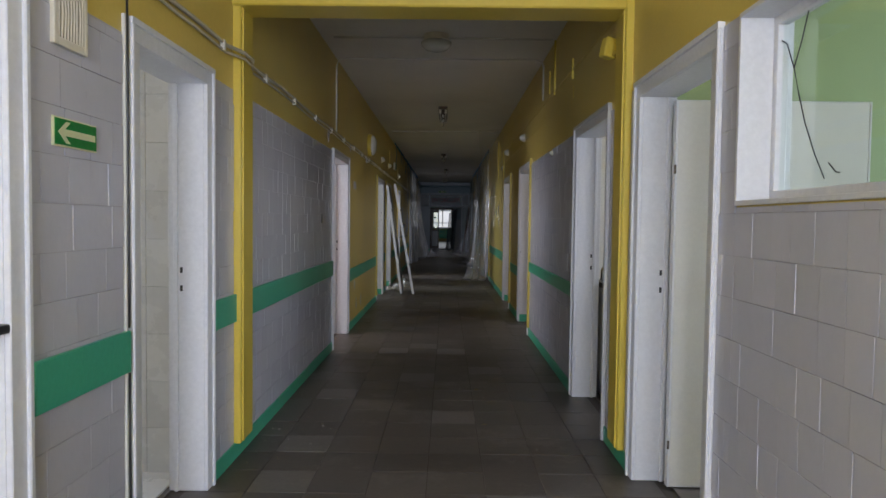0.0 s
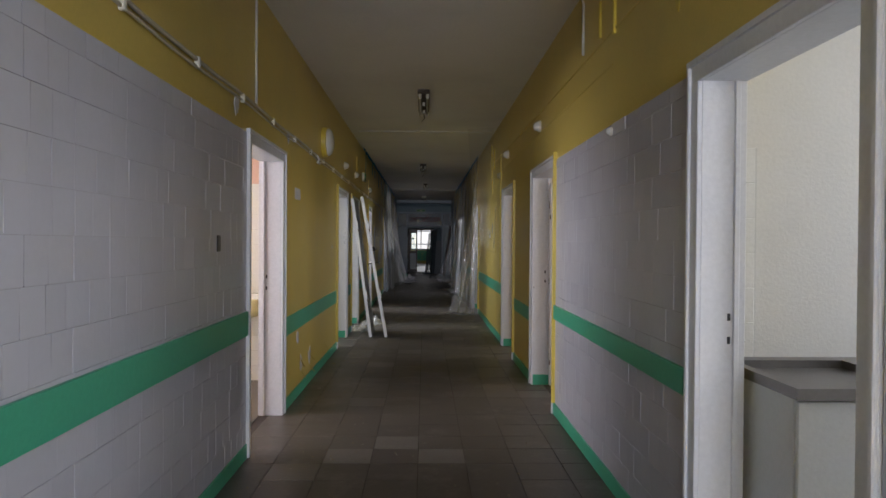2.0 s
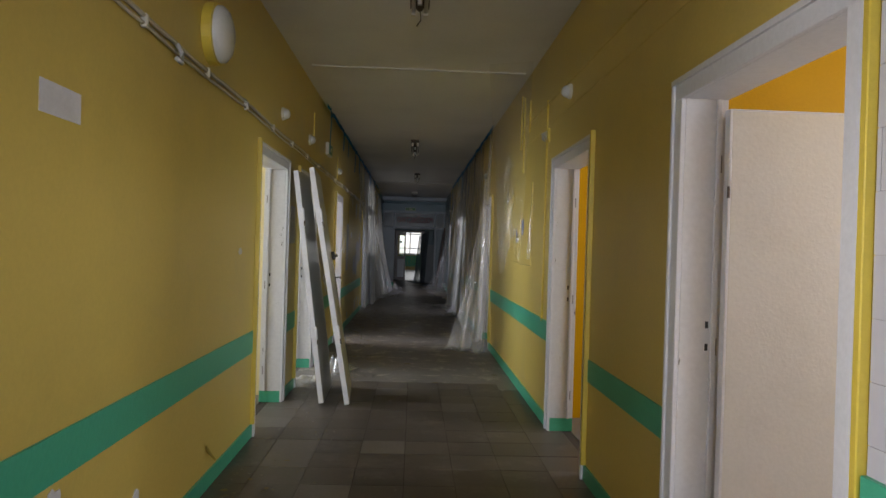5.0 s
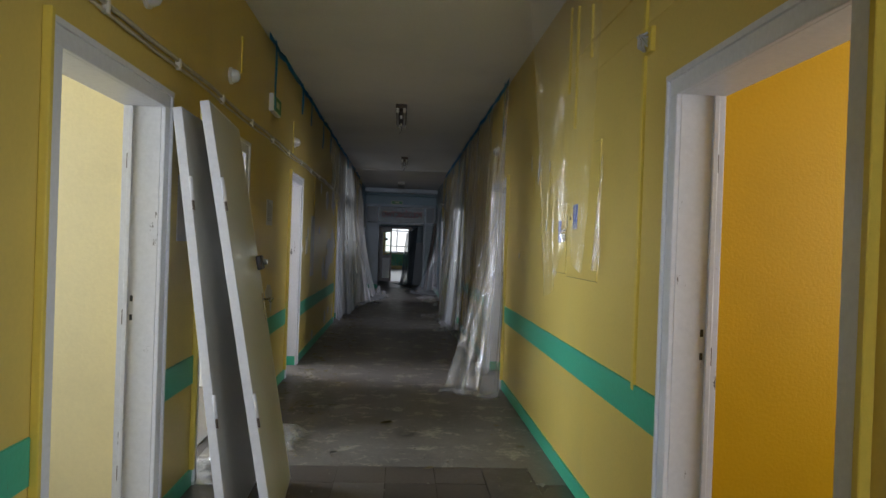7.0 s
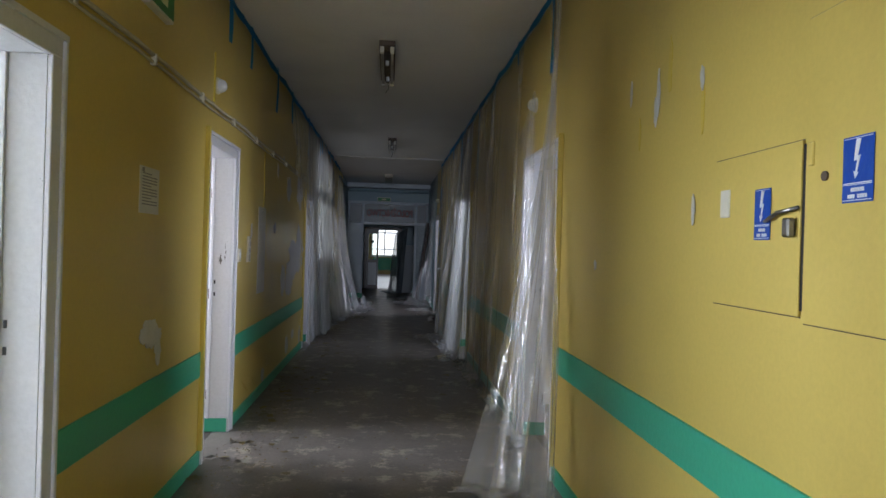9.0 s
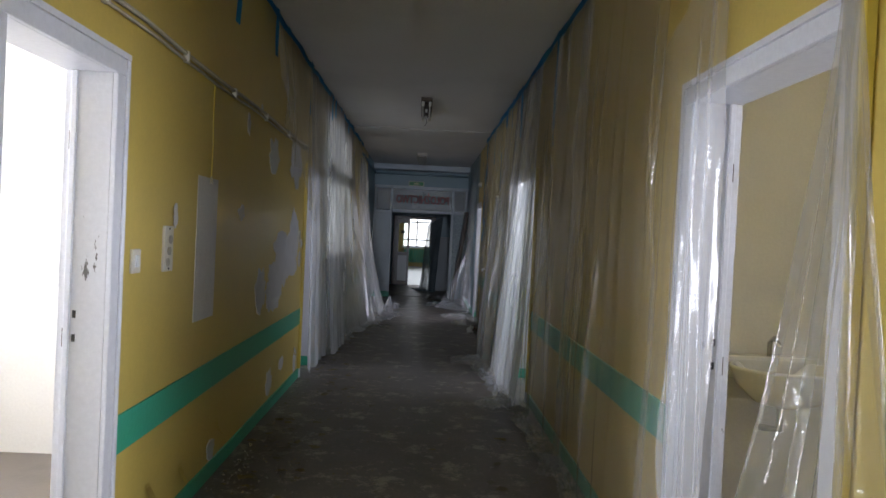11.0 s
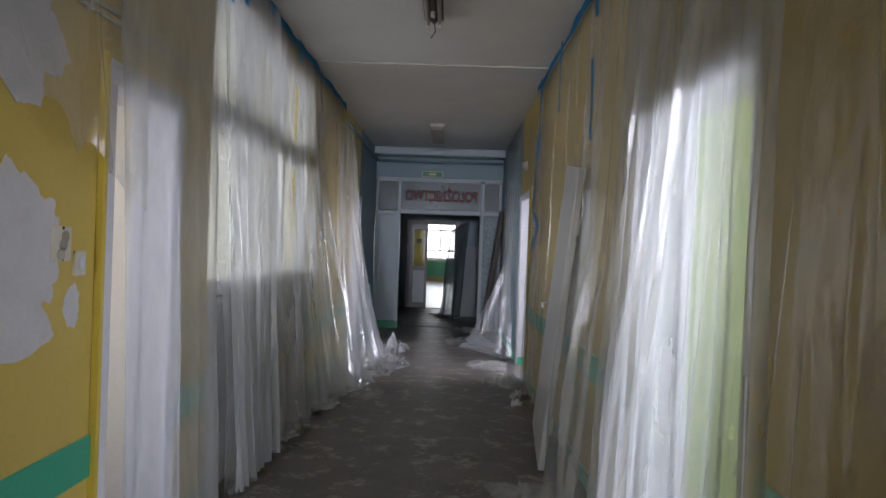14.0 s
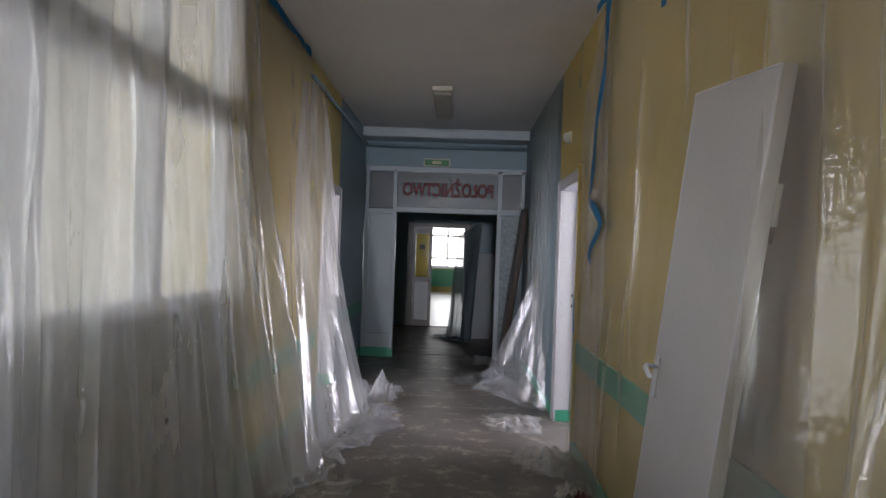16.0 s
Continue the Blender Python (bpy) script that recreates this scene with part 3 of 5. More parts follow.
# far room
bm = bmesh.new()
for q in ((-5.0, -4.8, 34.2, 46, 0, ZC), (4.8, 5.0, 34.2, 46, 0, ZC), (-5, -1.2, 34.0, 34.2, 0, ZC), (1.2, 5, 34.0, 34.2, 0, ZC), (-5, 5, 46, 46.2, 0, 0.9), (-5, 5, 46, 46.2, 2.5, ZC), (-5, -0.85, 46, 46.2, 0.9, 2.5), (4.2, 5, 46, 46.2, 0.9, 2.5)):
    box(bm, *q)
mesh_thing("wall_far_room", bm, YELLOW, "yellow walls of the bright far room", "wall", kind="structure")
mesh_thing("floor_far_room", bbox(-5, 5, 34.0, 46.2, -0.15, 0.0), FARFLOOR, "shiny wet-looking floor of the far room", "floor", kind="structure")
fw = empty_thing("window_4", (1.6, 46.1, 0.9), "wide bright window with white glazing bars", "window", kind="structure")
for x in (-0.85, -0.22, 0.42, 1.2, 2.0, 2.8, 3.6, 4.14):
    part("glazing_bar", bbox(x, x + 0.06, 46.05, 46.12, 0.9, 2.5, 0.004), WHITE, fw)
for z in (0.9, 1.22, 2.05, 2.44):
    part("glazing_bar", bbox(-0.85, 4.2, 46.055, 46.115, z, z + 0.06, 0.004), WHITE, fw)
part("window_sill", bbox(-0.9, 4.2, 45.88, 46.05, 0.86, 0.9, 0.005), WHITE, fw)
mesh_thing("backdrop", bbox(-9, 12, 50, 50.05, -2, 8), SKYGLOW, "bright white overcast sky outside the window", "sky", kind="structure")
window_light("daylight_far", look((1.6, 45.9, 1.7), (1.2, 36, 0.9)), 4.6, 1.6, 19)
rad = empty_thing("radiator", (0.2, 45.9, 0.15), "green-painted ribbed radiator below the window", "radiator")
for k in range(22):
    part("rib", bbox(-0.75 + k * 0.075, -0.69 + k * 0.075, 45.80, 45.95, 0.2, 0.82, 0.015, 2), GREEN, rad)

mesh_thing("panel_under_window", bbox(XL - 0.003, XL + 0.014, 21.86, 24.52, 0.0, 1.06, 0.003), WHITE, "white painted panelling below the inner window", "panelling", kind="structure")

# ---- things fixed to the corridor ----
def wall_box(side, y0, y1, z0, z1, proud, w=0.002, back=0.003):
    return bbox(wx(side, -back), wx(side, proud), y0, y1, z0, z1, w)


def wall_line(side, pts, off, r, mat, name, label, sides=7):
    bm = tube(bmesh.new(), [(wx(side, off), y, z) for y, z in pts], r, sides)
    return mesh_thing(name, bm, mat, label, "cable", smooth=True)


rng = random.Random(4)
# twin cables along the left wall with clips
for dz, r in ((0.0, 0.011), (-0.035, 0.008)):
    pts = []
    y = 1.9
    while y < 21.7:
        bump_out = 0.052 if 3.3 < y < 3.65 else 0.0
        pts.append((wx(-1, 0.014 + bump_out), y, 2.275 + dz + 0.006 * math.sin(y * 3.1) + rng.uniform(-0.003, 0.003)))
        y += 0.16
    mesh_thing("wall_cable", tube(bmesh.new(), pts, r, 7), CABLE, "grey painted cable clipped along the yellow wall", "cable", smooth=True)
clip_m = bbox(-0.014, 0.014, -0.012, 0.012, -0.028, 0.028, 0.004)
clip_mesh = finish(clip_m, "cable_clip", IVORY)
for k in range(24):
    y = 2.3 + k * 0.83
    if 3.2 < y < 3.7:
        continue
    c = new("cable_clip", clip_mesh)
    c.matrix_world = Matrix.Translation((wx(-1, 0.016), y, 2.258))
    tagged(c, "small ivory plastic clip holding the wall cables", "cable clip", "clips along the wall cables")
# a thin conduit across the ceiling and down both walls
z = ZC - 0.012
bm = tube(bmesh.new(), [(XL + 0.012, 6.80, 2.29), (XL + 0.012, 6.80, z - 0.08), (XL + 0.03, 6.80, z - 0.02), (XL + 0.1, 6.80, z), (0, 6.80, z), (XR - 0.1, 6.78, z), (XR - 0.03, 6.78, z - 0.02), (XR - 0.012, 6.78, z - 0.08), (XR - 0.012, 6.78, 2.64)], 0.009, 8)
mesh_thing("ceiling_conduit", bm, CABLE_WHITE, "thin white conduit across ceiling and down walls", "conduit", smooth=True)
bm = bbox(-0.98, 1.06, 5.985, 6.01, ZC - 0.014, ZC + 0.002, 0.003)
mesh_thing("ceiling_trunking", bm, CABLE_WHITE, "white cable strip across the ceiling to lamp", "conduit")
mesh_thing("wall_trunking", wall_box(1, 6.03, 6.06, 2.56, ZC - 0.002, 0.016, 0.003), YELLOW_BRIGHT, "yellow painted cable strip down the wall", "conduit")
for y, x0, x1 in ((12.66, -0.98, 1.05), (24.3, -1.0, 1.06)):
    mesh_thing("ceiling_trunking", bbox(x0, x1, y - 0.014, y + 0.014, ZC - 0.012, ZC + 0.002, 0.003), CABLE_WHITE, "white cable strip across the ceiling", "conduit")
# ledge lines on the right wall
bm = wall_box(1, 3.6, 12.9, 2.585, 2.60, 0.010, 0.002)
mesh_thing("wall_moulding", bm, YELLOW, "shallow yellow painted ledge along the wall", "moulding", kind="structure")
mesh_thing("wall_moulding", wall_box(1, 6.1, 12.6, 2.40, 2.405, 0.004, 0.0), YELLOW, "shallow yellow painted ledge along the wall", "moulding", kind="structure")
for y, z0, z1 in ((11.72, 0.80, 2.62), (12.92, 2.15, 2.9), (13.1, 2.4, 2.95), (6.35, 2.63, 2.85), (5.1, 2.52, 2.68), (12.6, 2.5, 2.8)):
    mesh_thing("wall_trunking", wall_box(1, y, y + 0.03, z0, z1, 0.014, 0.003), YELLOW_BRIGHT, "yellow painted cable strip down the wall", "conduit")
for y, z0, z1 in ((15.9, 2.3, 2.62), (13.6, 2.55, 2.8)):
    mesh_thing("wall_trunking", wall_box(-1, y, y + 0.02, z0, z1, 0.010, 0.003), YELLOW_BRIGHT, "yellow painted cable strip down the wall", "conduit")

# torn junction box with hanging wires
jb = empty_thing("junction_box", (XR, 11.66, 2.3), "broken open junction box with loose grey wires", "junction box")
part("body", wall_box(1, 11.63, 11.71, 2.26, 2.37, 0.02, 0.004), YELLOW_BRIGHT, jb)
for k in range(4):
    a = k * 1.4
    part("wire", tube(bmesh.new(), [(XR - 0.02, 11.67, 2.35 - 0.02 * k), (XR - 0.06, 11.67 + 0.02 * math.cos(a), 2.33), (XR - 0.05, 11.67 + 0.03 * math.sin(a), 2.29), (XR - 0.03, 11.68, 2.27)], 0.006, 6), CABLE_WHITE, jb, smooth=True)
jb2 = empty_thing("wall_sensor", (XR, 3.7, 2.4), "tilted yellow painted box above the pilaster", "sensor box")
bm = bbox(-0.04, 0.04, -0.035, 0.035, -0.06, 0.06, 0.008)
bmesh.ops.transform(bm, matrix=pose(XR - 0.045, 3.71, 2.41, 0, 12, 20), verts=list(bm.verts))
part("housing", bm, YELLOW_BRIGHT, jb2)
part("bracket", wall_box(1, 3.60, 3.75, 2.355, 2.38, 0.03, 0.003), YELLOW_BRIGHT, jb2)


def dome(side, y, z, r=0.05):
    """A white call lamp: a base ring and an opal dome."""
    d = empty_thing("call_lamp", (wx(side), y, z), "small white dome call lamp on yellow wall, the tiniest one a plaster blob", "call lamp", "call lamps along the corridor")
    m = on_wall(side, y, z)
    part("base", lathe(bmesh.new(), [(0, -0.002), (r * 1.08, -0.002), (r * 1.08, 0.014), (r * 0.95, 0.02), (0, 0.02)], m, 20), IVORY, d, smooth=False)
    part("cover", lathe(bmesh.new(), [(r * 0.92, 0.018), (r * 0.9, 0.018 + r * 0.24), (r * 0.7, 0.018 + r * 0.7), (r * 0.35, 0.018 + r * 0.95), (0, 0.018 + r)], m, 20), OPAL, d, "opal dome", smooth=True)


for q in ((1, 8.52, 2.46), (1, 10.93, 2.51), (-1, 11.86, 2.45), (-1, 13.32, 2.46), (-1, 15.98, 2.42), (1, 16.3, 2.46), (1, 26.2, 2.42)):
    dome(*q)
# a small plaster blob, no lamp, built with the same dome shape
dome(1, 6.08, 2.02, 0.022)

# lamps
wl = empty_thing("wall_lamp", (XL, 9.85, 2.48), "round opal wall lamp with a yellow painted rim", "wall lamp")
m = on_wall(-1, 9.85, 2.485)
part("rim", lathe(bmesh.new(), [(0, -0.002), (0.165, -0.002), (0.165, 0.05), (0.145, 0.055), (0, 0.055)], m, 36), YELLOW_BRIGHT, wl)
part("shade", lathe(bmesh.new(), [(0.15, 0.05), (0.148, 0.075), (0.12, 0.10), (0.07, 0.117), (0, 0.122)], m, 36), OPAL, wl, "opal glass shade", smooth=True)
part("wire_end", tube(bmesh.new(), [(XL + 0.02, 9.3, 2.27), (XL + 0.04, 9.31, 2.23), (XL + 0.05, 9.28, 2.18), (XL + 0.03, 9.26, 2.2)], 0.012, 7), CABLE_WHITE, wl, smooth=True)
cl = empty_thing("ceiling_lamp", (0, 5.9, ZC), "round opal glass ceiling lamp with pale ring", "ceiling lamp")
m = pose(-0.02, 5.9, ZC, 180)
part("base", lathe(bmesh.new(), [(0, -0.002), (0.115, -0.002), (0.115, 0.05), (0.105, 0.055), (0, 0.055)], m, 32), IVORY, cl)
part("shade", lathe(bmesh.new(), [(0.10, 0.05), (0.14, 0.07), (0.135, 0.10), (0.10, 0.135), (0.05, 0.15), (0, 0.153)], m, 32), OPAL, cl, "dusty opal glass shade", smooth=True)


def batten(x, y0, y1, bare):
    """A fluorescent fitting: housing, two tubes, end holders; or a shut housing with a diffuser."""
    d = empty_thing("fluorescent_lamp", (x, (y0 + y1) / 2, ZC), "bare rusty twin fluorescent fitting without cover" if bare else "pale closed fluorescent fitting with flat diffuser", "ceiling lamp", "fluorescent fittings along the ceiling")
    w = 0.066 if bare else 0.10
    part("housing", bbox(x - w, x + w, y0, y1, ZC - 0.045, ZC + 0.001, 0.006), RUST if bare else IVORY, d)
    if bare:
        part("spine", bbox(x - 0.018, x + 0.018, y0 + 0.05, y1 - 0.05, ZC - 0.075, ZC - 0.044, 0.008), RUST, d, "dark rusty spine")
        for s in (-1, 1):
            part("tube", tube(bmesh.new(), [(x + s * 0.042, y0 + 0.04, ZC - 0.075), (x + s * 0.042, y1 - 0.04, ZC - 0.075)], 0.014, 12), ALU, d, "dusty grey fluorescent tube", smooth=True)
            for y in (y0 + 0.02, y1 - 0.05):
                part("tube_holder", bbox(x + s * 0.042 - 0.017, x + s * 0.042 + 0.017, y, y + 0.03, ZC - 0.10, ZC - 0.044, 0.004), IVORY, d)
        part("starter", lathe(bmesh.new(), [(0, 0), (0.015, 0), (0.015, 0.045), (0, 0.045)], pose(x, y0 + 0.35, ZC - 0.07, 180), 14), OPAL, d)
        part("starter", lathe(bmesh.new(), [(0, 0), (0.015, 0), (0.015, 0.045), (0, 0.045)], pose(x, y1 - 0.3, ZC - 0.07, 180), 14), OPAL, d)
        part("loose_wire", tube(bmesh.new(), [(x, y1 - 0.05, ZC - 0.05), (x + 0.01, y1 - 0.02, ZC - 0.12), (x - 0.02, y1, ZC - 0.16)], 0.004, 5), BLACK, d)
    else:
        part("diffuser", bbox(x - w + 0.012, x + w - 0.012, y0 + 0.02, y1 - 0.02, ZC - 0.085, ZC - 0.044, 0.015, 2), painted("yellowed diffuser", (0.36, 0.32, 0.26), 0.3, 0.1), d, "yellowed plastic diffuser")


batten(0.02, 9.78, 10.9, True)
batten(0.0, 16.95, 18.15, True)
batten(0.06, 21.9, 23.0, True)
batten(0.0, 27.25, 28.5, False)

# vent grille and evacuation arrow near the start
vg = empty_thing("vent_grille", (XL, 1.69, 2.0), "cream plastic vent grille with bent slats", "vent grille")
for y0, y1, z0, z1 in ((1.595, 1.615, 1.875, 2.16), (1.765, 1.785, 1.875, 2.16), (1.615, 1.765, 1.875, 1.90), (1.615, 1.765, 2.135, 2.16)):
    part("frame", wall_box(-1, y0, y1, z0, z1, 0.020, 0.002), IVORY, vg)
# flat black plate behind the slats in place of the duct's shade
part("backing", wall_box(-1, 1.615, 1.765, 1.90, 2.135, 0.009, 0.0), BLACK, vg, "black backing plate for the shade in the duct")
for k in range(9):
    y = 1.624 + k * 0.0165
    bow = rng.uniform(-0.004, 0.004)
    part("slat", tube(bmesh.new(), [(XL + 0.014, y, 1.898), (XL + 0.016, y + bow, 1.98), (XL + 0.015, y - bow, 2.06), (XL + 0.014, y, 2.137)], 0.0052, 6), IVORY, vg)


def flat_poly(side, pts, y, z, off):
    """A thin plate of a simple outline on a wall; pts as (along, up) round y, z."""
    bm = bmesh.new()
    vs = [bm.verts.new((wx(side, off), y + a, z + b)) for a, b in pts]
    f = bm.faces.new(vs)
    r = bmesh.ops.extrude_face_region(bm, geom=[f])
    bmesh.ops.translate(bm, verts=[v for v in r["geom"] if isinstance(v, bmesh.types.BMVert)], vec=(0.0015 * (1 if side < 0 else -1), 0, 0))
    return bm


sg = empty_thing("evacuation_sign", (XL, 1.72, 1.62), "green evacuation sign with a pale arrow", "safety sign")
part("plate", wall_box(-1, 1.60, 1.85, 1.573, 1.662, 0.0115, 0.001), SIGNCREAM, sg, "pale edged sign plate")
part("field", wall_box(-1, 1.605, 1.845, 1.578, 1.657, 0.0135, 0.0), SIGNGREEN, sg, "green sign field")
part("arrow", flat_poly(-1, [(-0.105, 0), (-0.062, 0.033), (-0.038, 0.033), (-0.068, 0.0105), (0.11, 0.0105), (0.11, -0.0105), (-0.068, -0.0105), (-0.038, -0.033), (-0.062, -0.033)], 1.725, 1.617, 0.0135), SIGNCREAM, sg, "pale arrow")

# cable beside the first door
wall_line(-1, [(2.073, 2.2), (2.075, 1.9), (2.072, 1.5), (2.078, 1.1), (2.074, 0.95)], 0.012, 0.005, BLACK, "loose_cable", "loose black cable down the tiled wall", 6)
wall_line(-1, [(2.077, 0.78), (2.075, 0.5), (2.081, 0.2), (2.076, 0.0)], 0.012, 0.005, BLACK, "loose_cable", "loose black cable down the tiled wall", 6)
mesh_thing("cable_cover", wall_box(-1, 2.055, 2.068, 0.0, 2.1, 0.012, 0.002), CABLE_WHITE, "white cable cover strip beside the door", "conduit")


def switch(side, y, z, w=0.08, h=0.08, mat=None, rocker=True, label="ivory wall switch on yellow wall"):
    d = empty_thing("wall_switch", (wx(side), y, z), label, "switch")
    part("plate", wall_box(side, y - w / 2, y + w / 2, z - h / 2, z + h / 2, 0.012, 0.004), mat or IVORY, d)
    if rocker:
        part("rocker", wall_box(side, y - w / 5, y + w / 5, z - h / 4, z + h / 4, 0.018, 0.003), SIGNWHITE, d, "white rocker")


# no hole is cut here: a black plate gives its shade by colour
switch(-1, 6.0, 1.37, 0.055, 0.09, BLACK, False, "black plate for the shade in an empty switch hole in tiled wall")
switch(-1, 16.77, 1.30, 0.085, 0.10)
switch(-1, 20.565, 1.33, 0.07, 0.09)


def service_panel(y, z0, z1):
    d = empty_thing("bed_call_panel", (XL, y, z0), "narrow ivory socket panel with dark sockets", "socket panel")
    part("plate", wall_box(-1, y - 0.055, y + 0.055, z0, z1, 0.012, 0.003), IVORY, d)
    h = z1 - z0
    for k, f in enumerate((0.2, 0.45, 0.7)):
        part("socket", lathe(bmesh.new(), [(0, 0.011), (0.02, 0.011), (0.02, 0.017), (0, 0.017)], on_wall(-1, y - 0.012 + 0.012 * k, z0 + f * h), 14), ALU if k else CABLE, d, "round metal socket")
    for f in (0.06, 0.94):
        part("screw", lathe(bmesh.new(), [(0, 0.011), (0.006, 0.011), (0.005, 0.015), (0, 0.015)], on_wall(-1, y, z0 + f * h), 8), BLACK, d)


service_panel(17.12, 1.24, 1.45)
service_panel(20.445, 1.34, 1.46)
wall_line(-1, [(17.72, 2.27), (17.715, 2.05), (17.73, 1.9), (17.72, 1.72)], 0.006, 0.004, YELLOW_BRIGHT, "loose_cable", "yellow painted thin cable down the wall", 6)
for dy in (-0.02, 0.02):
    wall_line(-1, [(17.72, 1.73), (17.72 + dy, 1.69)], 0.008, 0.003, CABLE, "loose_cable", "frayed cable end on the wall", 5)

# notices
pn = empty_thing("paper_notice", (XL, 14.8, 1.6), "white printed notice taped to yellow wall", "paper notice")
part("sheet", wall_box(-1, 14.65, 14.91, 1.525, 1.745, 0.003, 0.0), PAPER, pn)
for k in range(11):
    part("text_line", wall_box(-1, 14.68, 14.68 + (0.20 if k % 4 else 0.12), 1.71 - k * 0.0145, 1.716 - k * 0.0145, 0.0042, 0.0), INK, pn)
part("emblem", wall_box(-1, 14.675, 14.705, 1.718, 1.738, 0.0042, 0.0), INK, pn)
mesh_thing("paper_notice", wall_box(-1, 8.22, 8.47, 1.755, 1.855, 0.003, 0.0), PLASTER, "blank pale paper on yellow wall", "paper notice")
mesh_thing("paper_notice", wall_box(-1, 12.36, 12.6, 1.38, 1.72, 0.003, 0.0), PLASTER, "bare pale plaster rectangle on yellow wall", "wall patch")


def exit_sign(name, m, w, h, label):
    d = new(name)
    d.matrix_world = m
    bpy.context.view_layer.update()
    tagged(d, label, "exit sign")
    local_part("housing", bbox(-w / 2, w / 2, -h / 2, h / 2, -0.002, 0.04, 0.005), IVORY, d)
    local_part("face", bbox(-w / 2 + 0.015, w / 2 - 0.015, -h / 2 + 0.015, h / 2 - 0.015, 0.04, 0.044), SIGNGREEN, d, "green sign face")
    local_part("symbol", bbox(-w / 6, w / 6, -h / 6, h / 6, 0.044, 0.046), SIGNCREAM, d, "pale bar symbol")


exit_sign("exit_sign", on_wall(-1, 14.78, 2.56), 0.34, 0.15, "small green exit sign box on yellow wall")
exit_sign("exit_sign", Matrix.Translation((-0.12, YS - 0.03, 2.66)) @ pose(0, 0, 0, 90), 0.36, 0.11, "small green exit sign above the screen")

# electrical cabinet doors on the right wall
ec = empty_thing("electric_cabinet", (XR, 13.0, 1.25), "yellow painted flush electric cabinet with ajar door", "electric cabinet")
# raised black strip in place of the shade beside the ajar door
part("recess", wall_box(1, 13.028, 13.05, 1.27, 1.69, 0.004, 0.0), BLACK, ec, "black strip for the shade in the gap beside the door")
d1 = part("door", wall_box(1, 13.044, 13.50, 1.255, 1.70, 0.009, 0.002), YELLOW, ec)
d2 = part("door", wall_box(1, 12.36, 13.03, 1.24, 2.0, 0.007, 0.002), YELLOW, ec)
# thin dark strips put the shade of the door gaps into colour
for y0, y1, z0, z1 in ((13.044, 13.506, 1.2515, 1.2545), (13.044, 13.506, 1.7005, 1.7035), (13.5005, 13.504, 1.2545, 1.7005), (12.36, 13.03, 1.237, 1.2395), (13.0305, 13.036, 1.69, 2.0), (12.36, 13.036, 2.0005, 2.003)):
    part("gap", wall_box(1, y0, y1, z0, z1, 0.0015, 0.0), RUST, ec, "dark strip for the shade in the gap round a cabinet door")
part("latch_bar", tube(bmesh.new(), [(XR - 0.018, 13.19, 1.50), (XR - 0.026, 13.12, 1.52), (XR - 0.018, 13.04, 1.53)], 0.0055, 8), STEEL, d1, "grey metal latch", smooth=True)
part("padlock", bbox(XR - 0.035, XR - 0.012, 13.055, 13.085, 1.455, 1.505, 0.005), STEEL, d1, "small grey padlock")
part("label_plate", wall_box(1, 13.40, 13.455, 1.52, 1.605, 0.014, 0.003), IVORY, d1, "torn white label holder")
part("hinge", wall_box(1, 12.995, 13.015, 1.63, 1.69, 0.013, 0.003), YELLOW, d2)
part("keyhole", lathe(bmesh.new(), [(0, 0.006), (0.012, 0.006), (0.012, 0.012), (0, 0.012)], on_wall(1, 12.95, 1.60), 12), RUST, d2)


def volt_sign(y0, y1, z0, z1, off):
    d = empty_thing("voltage_sign", (XR, (y0 + y1) / 2, z0), "blue high voltage sign with white bolt", "safety sign", "blue voltage signs on the cabinet")
    w, h = y1 - y0, z1 - z0
    part("plate", wall_box(1, y0, y1, z0, z1, off, 0.0, -off + 0.0015), SIGNBLUE, d)
    c, zc = (y0 + y1) / 2, z0 + 0.66 * h
    s = h * 0.30
    bolt = [(-0.10, 1.0), (0.22, 0.95), (-0.02, 0.12), (0.20, 0.16), (-0.06, -0.72), (0.08, -0.68), (-0.16, -1.0), (-0.28, -0.62), (-0.15, -0.68), (-0.02, -0.06), (-0.26, -0.1)]
    part("bolt", flat_poly(1, [(-a * s, b * s) for a, b in bolt], c, zc, off), SIGNWHITE, d, "white lightning bolt")
    for f0, f1 in ((0.285, 0.30), (0.265, 0.275), (0.03, 0.042), (0.965, 0.975)):
        part("line", wall_box(1, y0 + 0.004, y1 - 0.004, z0 + f0 * h, z0 + f1 * h, off + 0.001, 0.0, -off), SIGNWHITE, d)
    for f0, f1, k in ((0.165, 0.225, 0.28), (0.065, 0.125, 0.18)):
        n = 6 if k > 0.2 else 8
        for q in range(n):
            if n == 8 and q == 4:
                continue
            a = y0 + k * w + q * (1 - 2 * k) * w / n
            part("letter_bar", wall_box(1, a, a + 0.75 * (1 - 2 * k) * w / n, z0 + f0 * h, z0 + f1 * h, off + 0.001, 0.0, -off), SIGNWHITE, d)


volt_sign(12.785, 12.885, 1.53, 1.678, 0.010)
volt_sign(13.175, 13.255, 1.45, 1.592, 0.012)

# mirrored lettering on the far side of the transom glass
txt = bpy.data.curves.new("letters", 'FONT')
txt.body, txt.size, txt.align_x, txt.align_y, txt.extrude = "POŁOŻNICTWO", 0.235, 'CENTER', 'CENTER', 0.002
txt.offset = 0.012
tmp = bpy.data.objects.new("tmp", txt)
scene.collection.objects.link(tmp)
me = bpy.data.meshes.new_from_object(tmp.evaluated_get(bpy.context.evaluated_depsgraph_get()))
me.transform(Matrix.Diagonal((-0.86, 1.05, 1, 1)))
me.flip_normals()
me.materials.append(RED)
xs = [v.co.x for v in me.vertices]
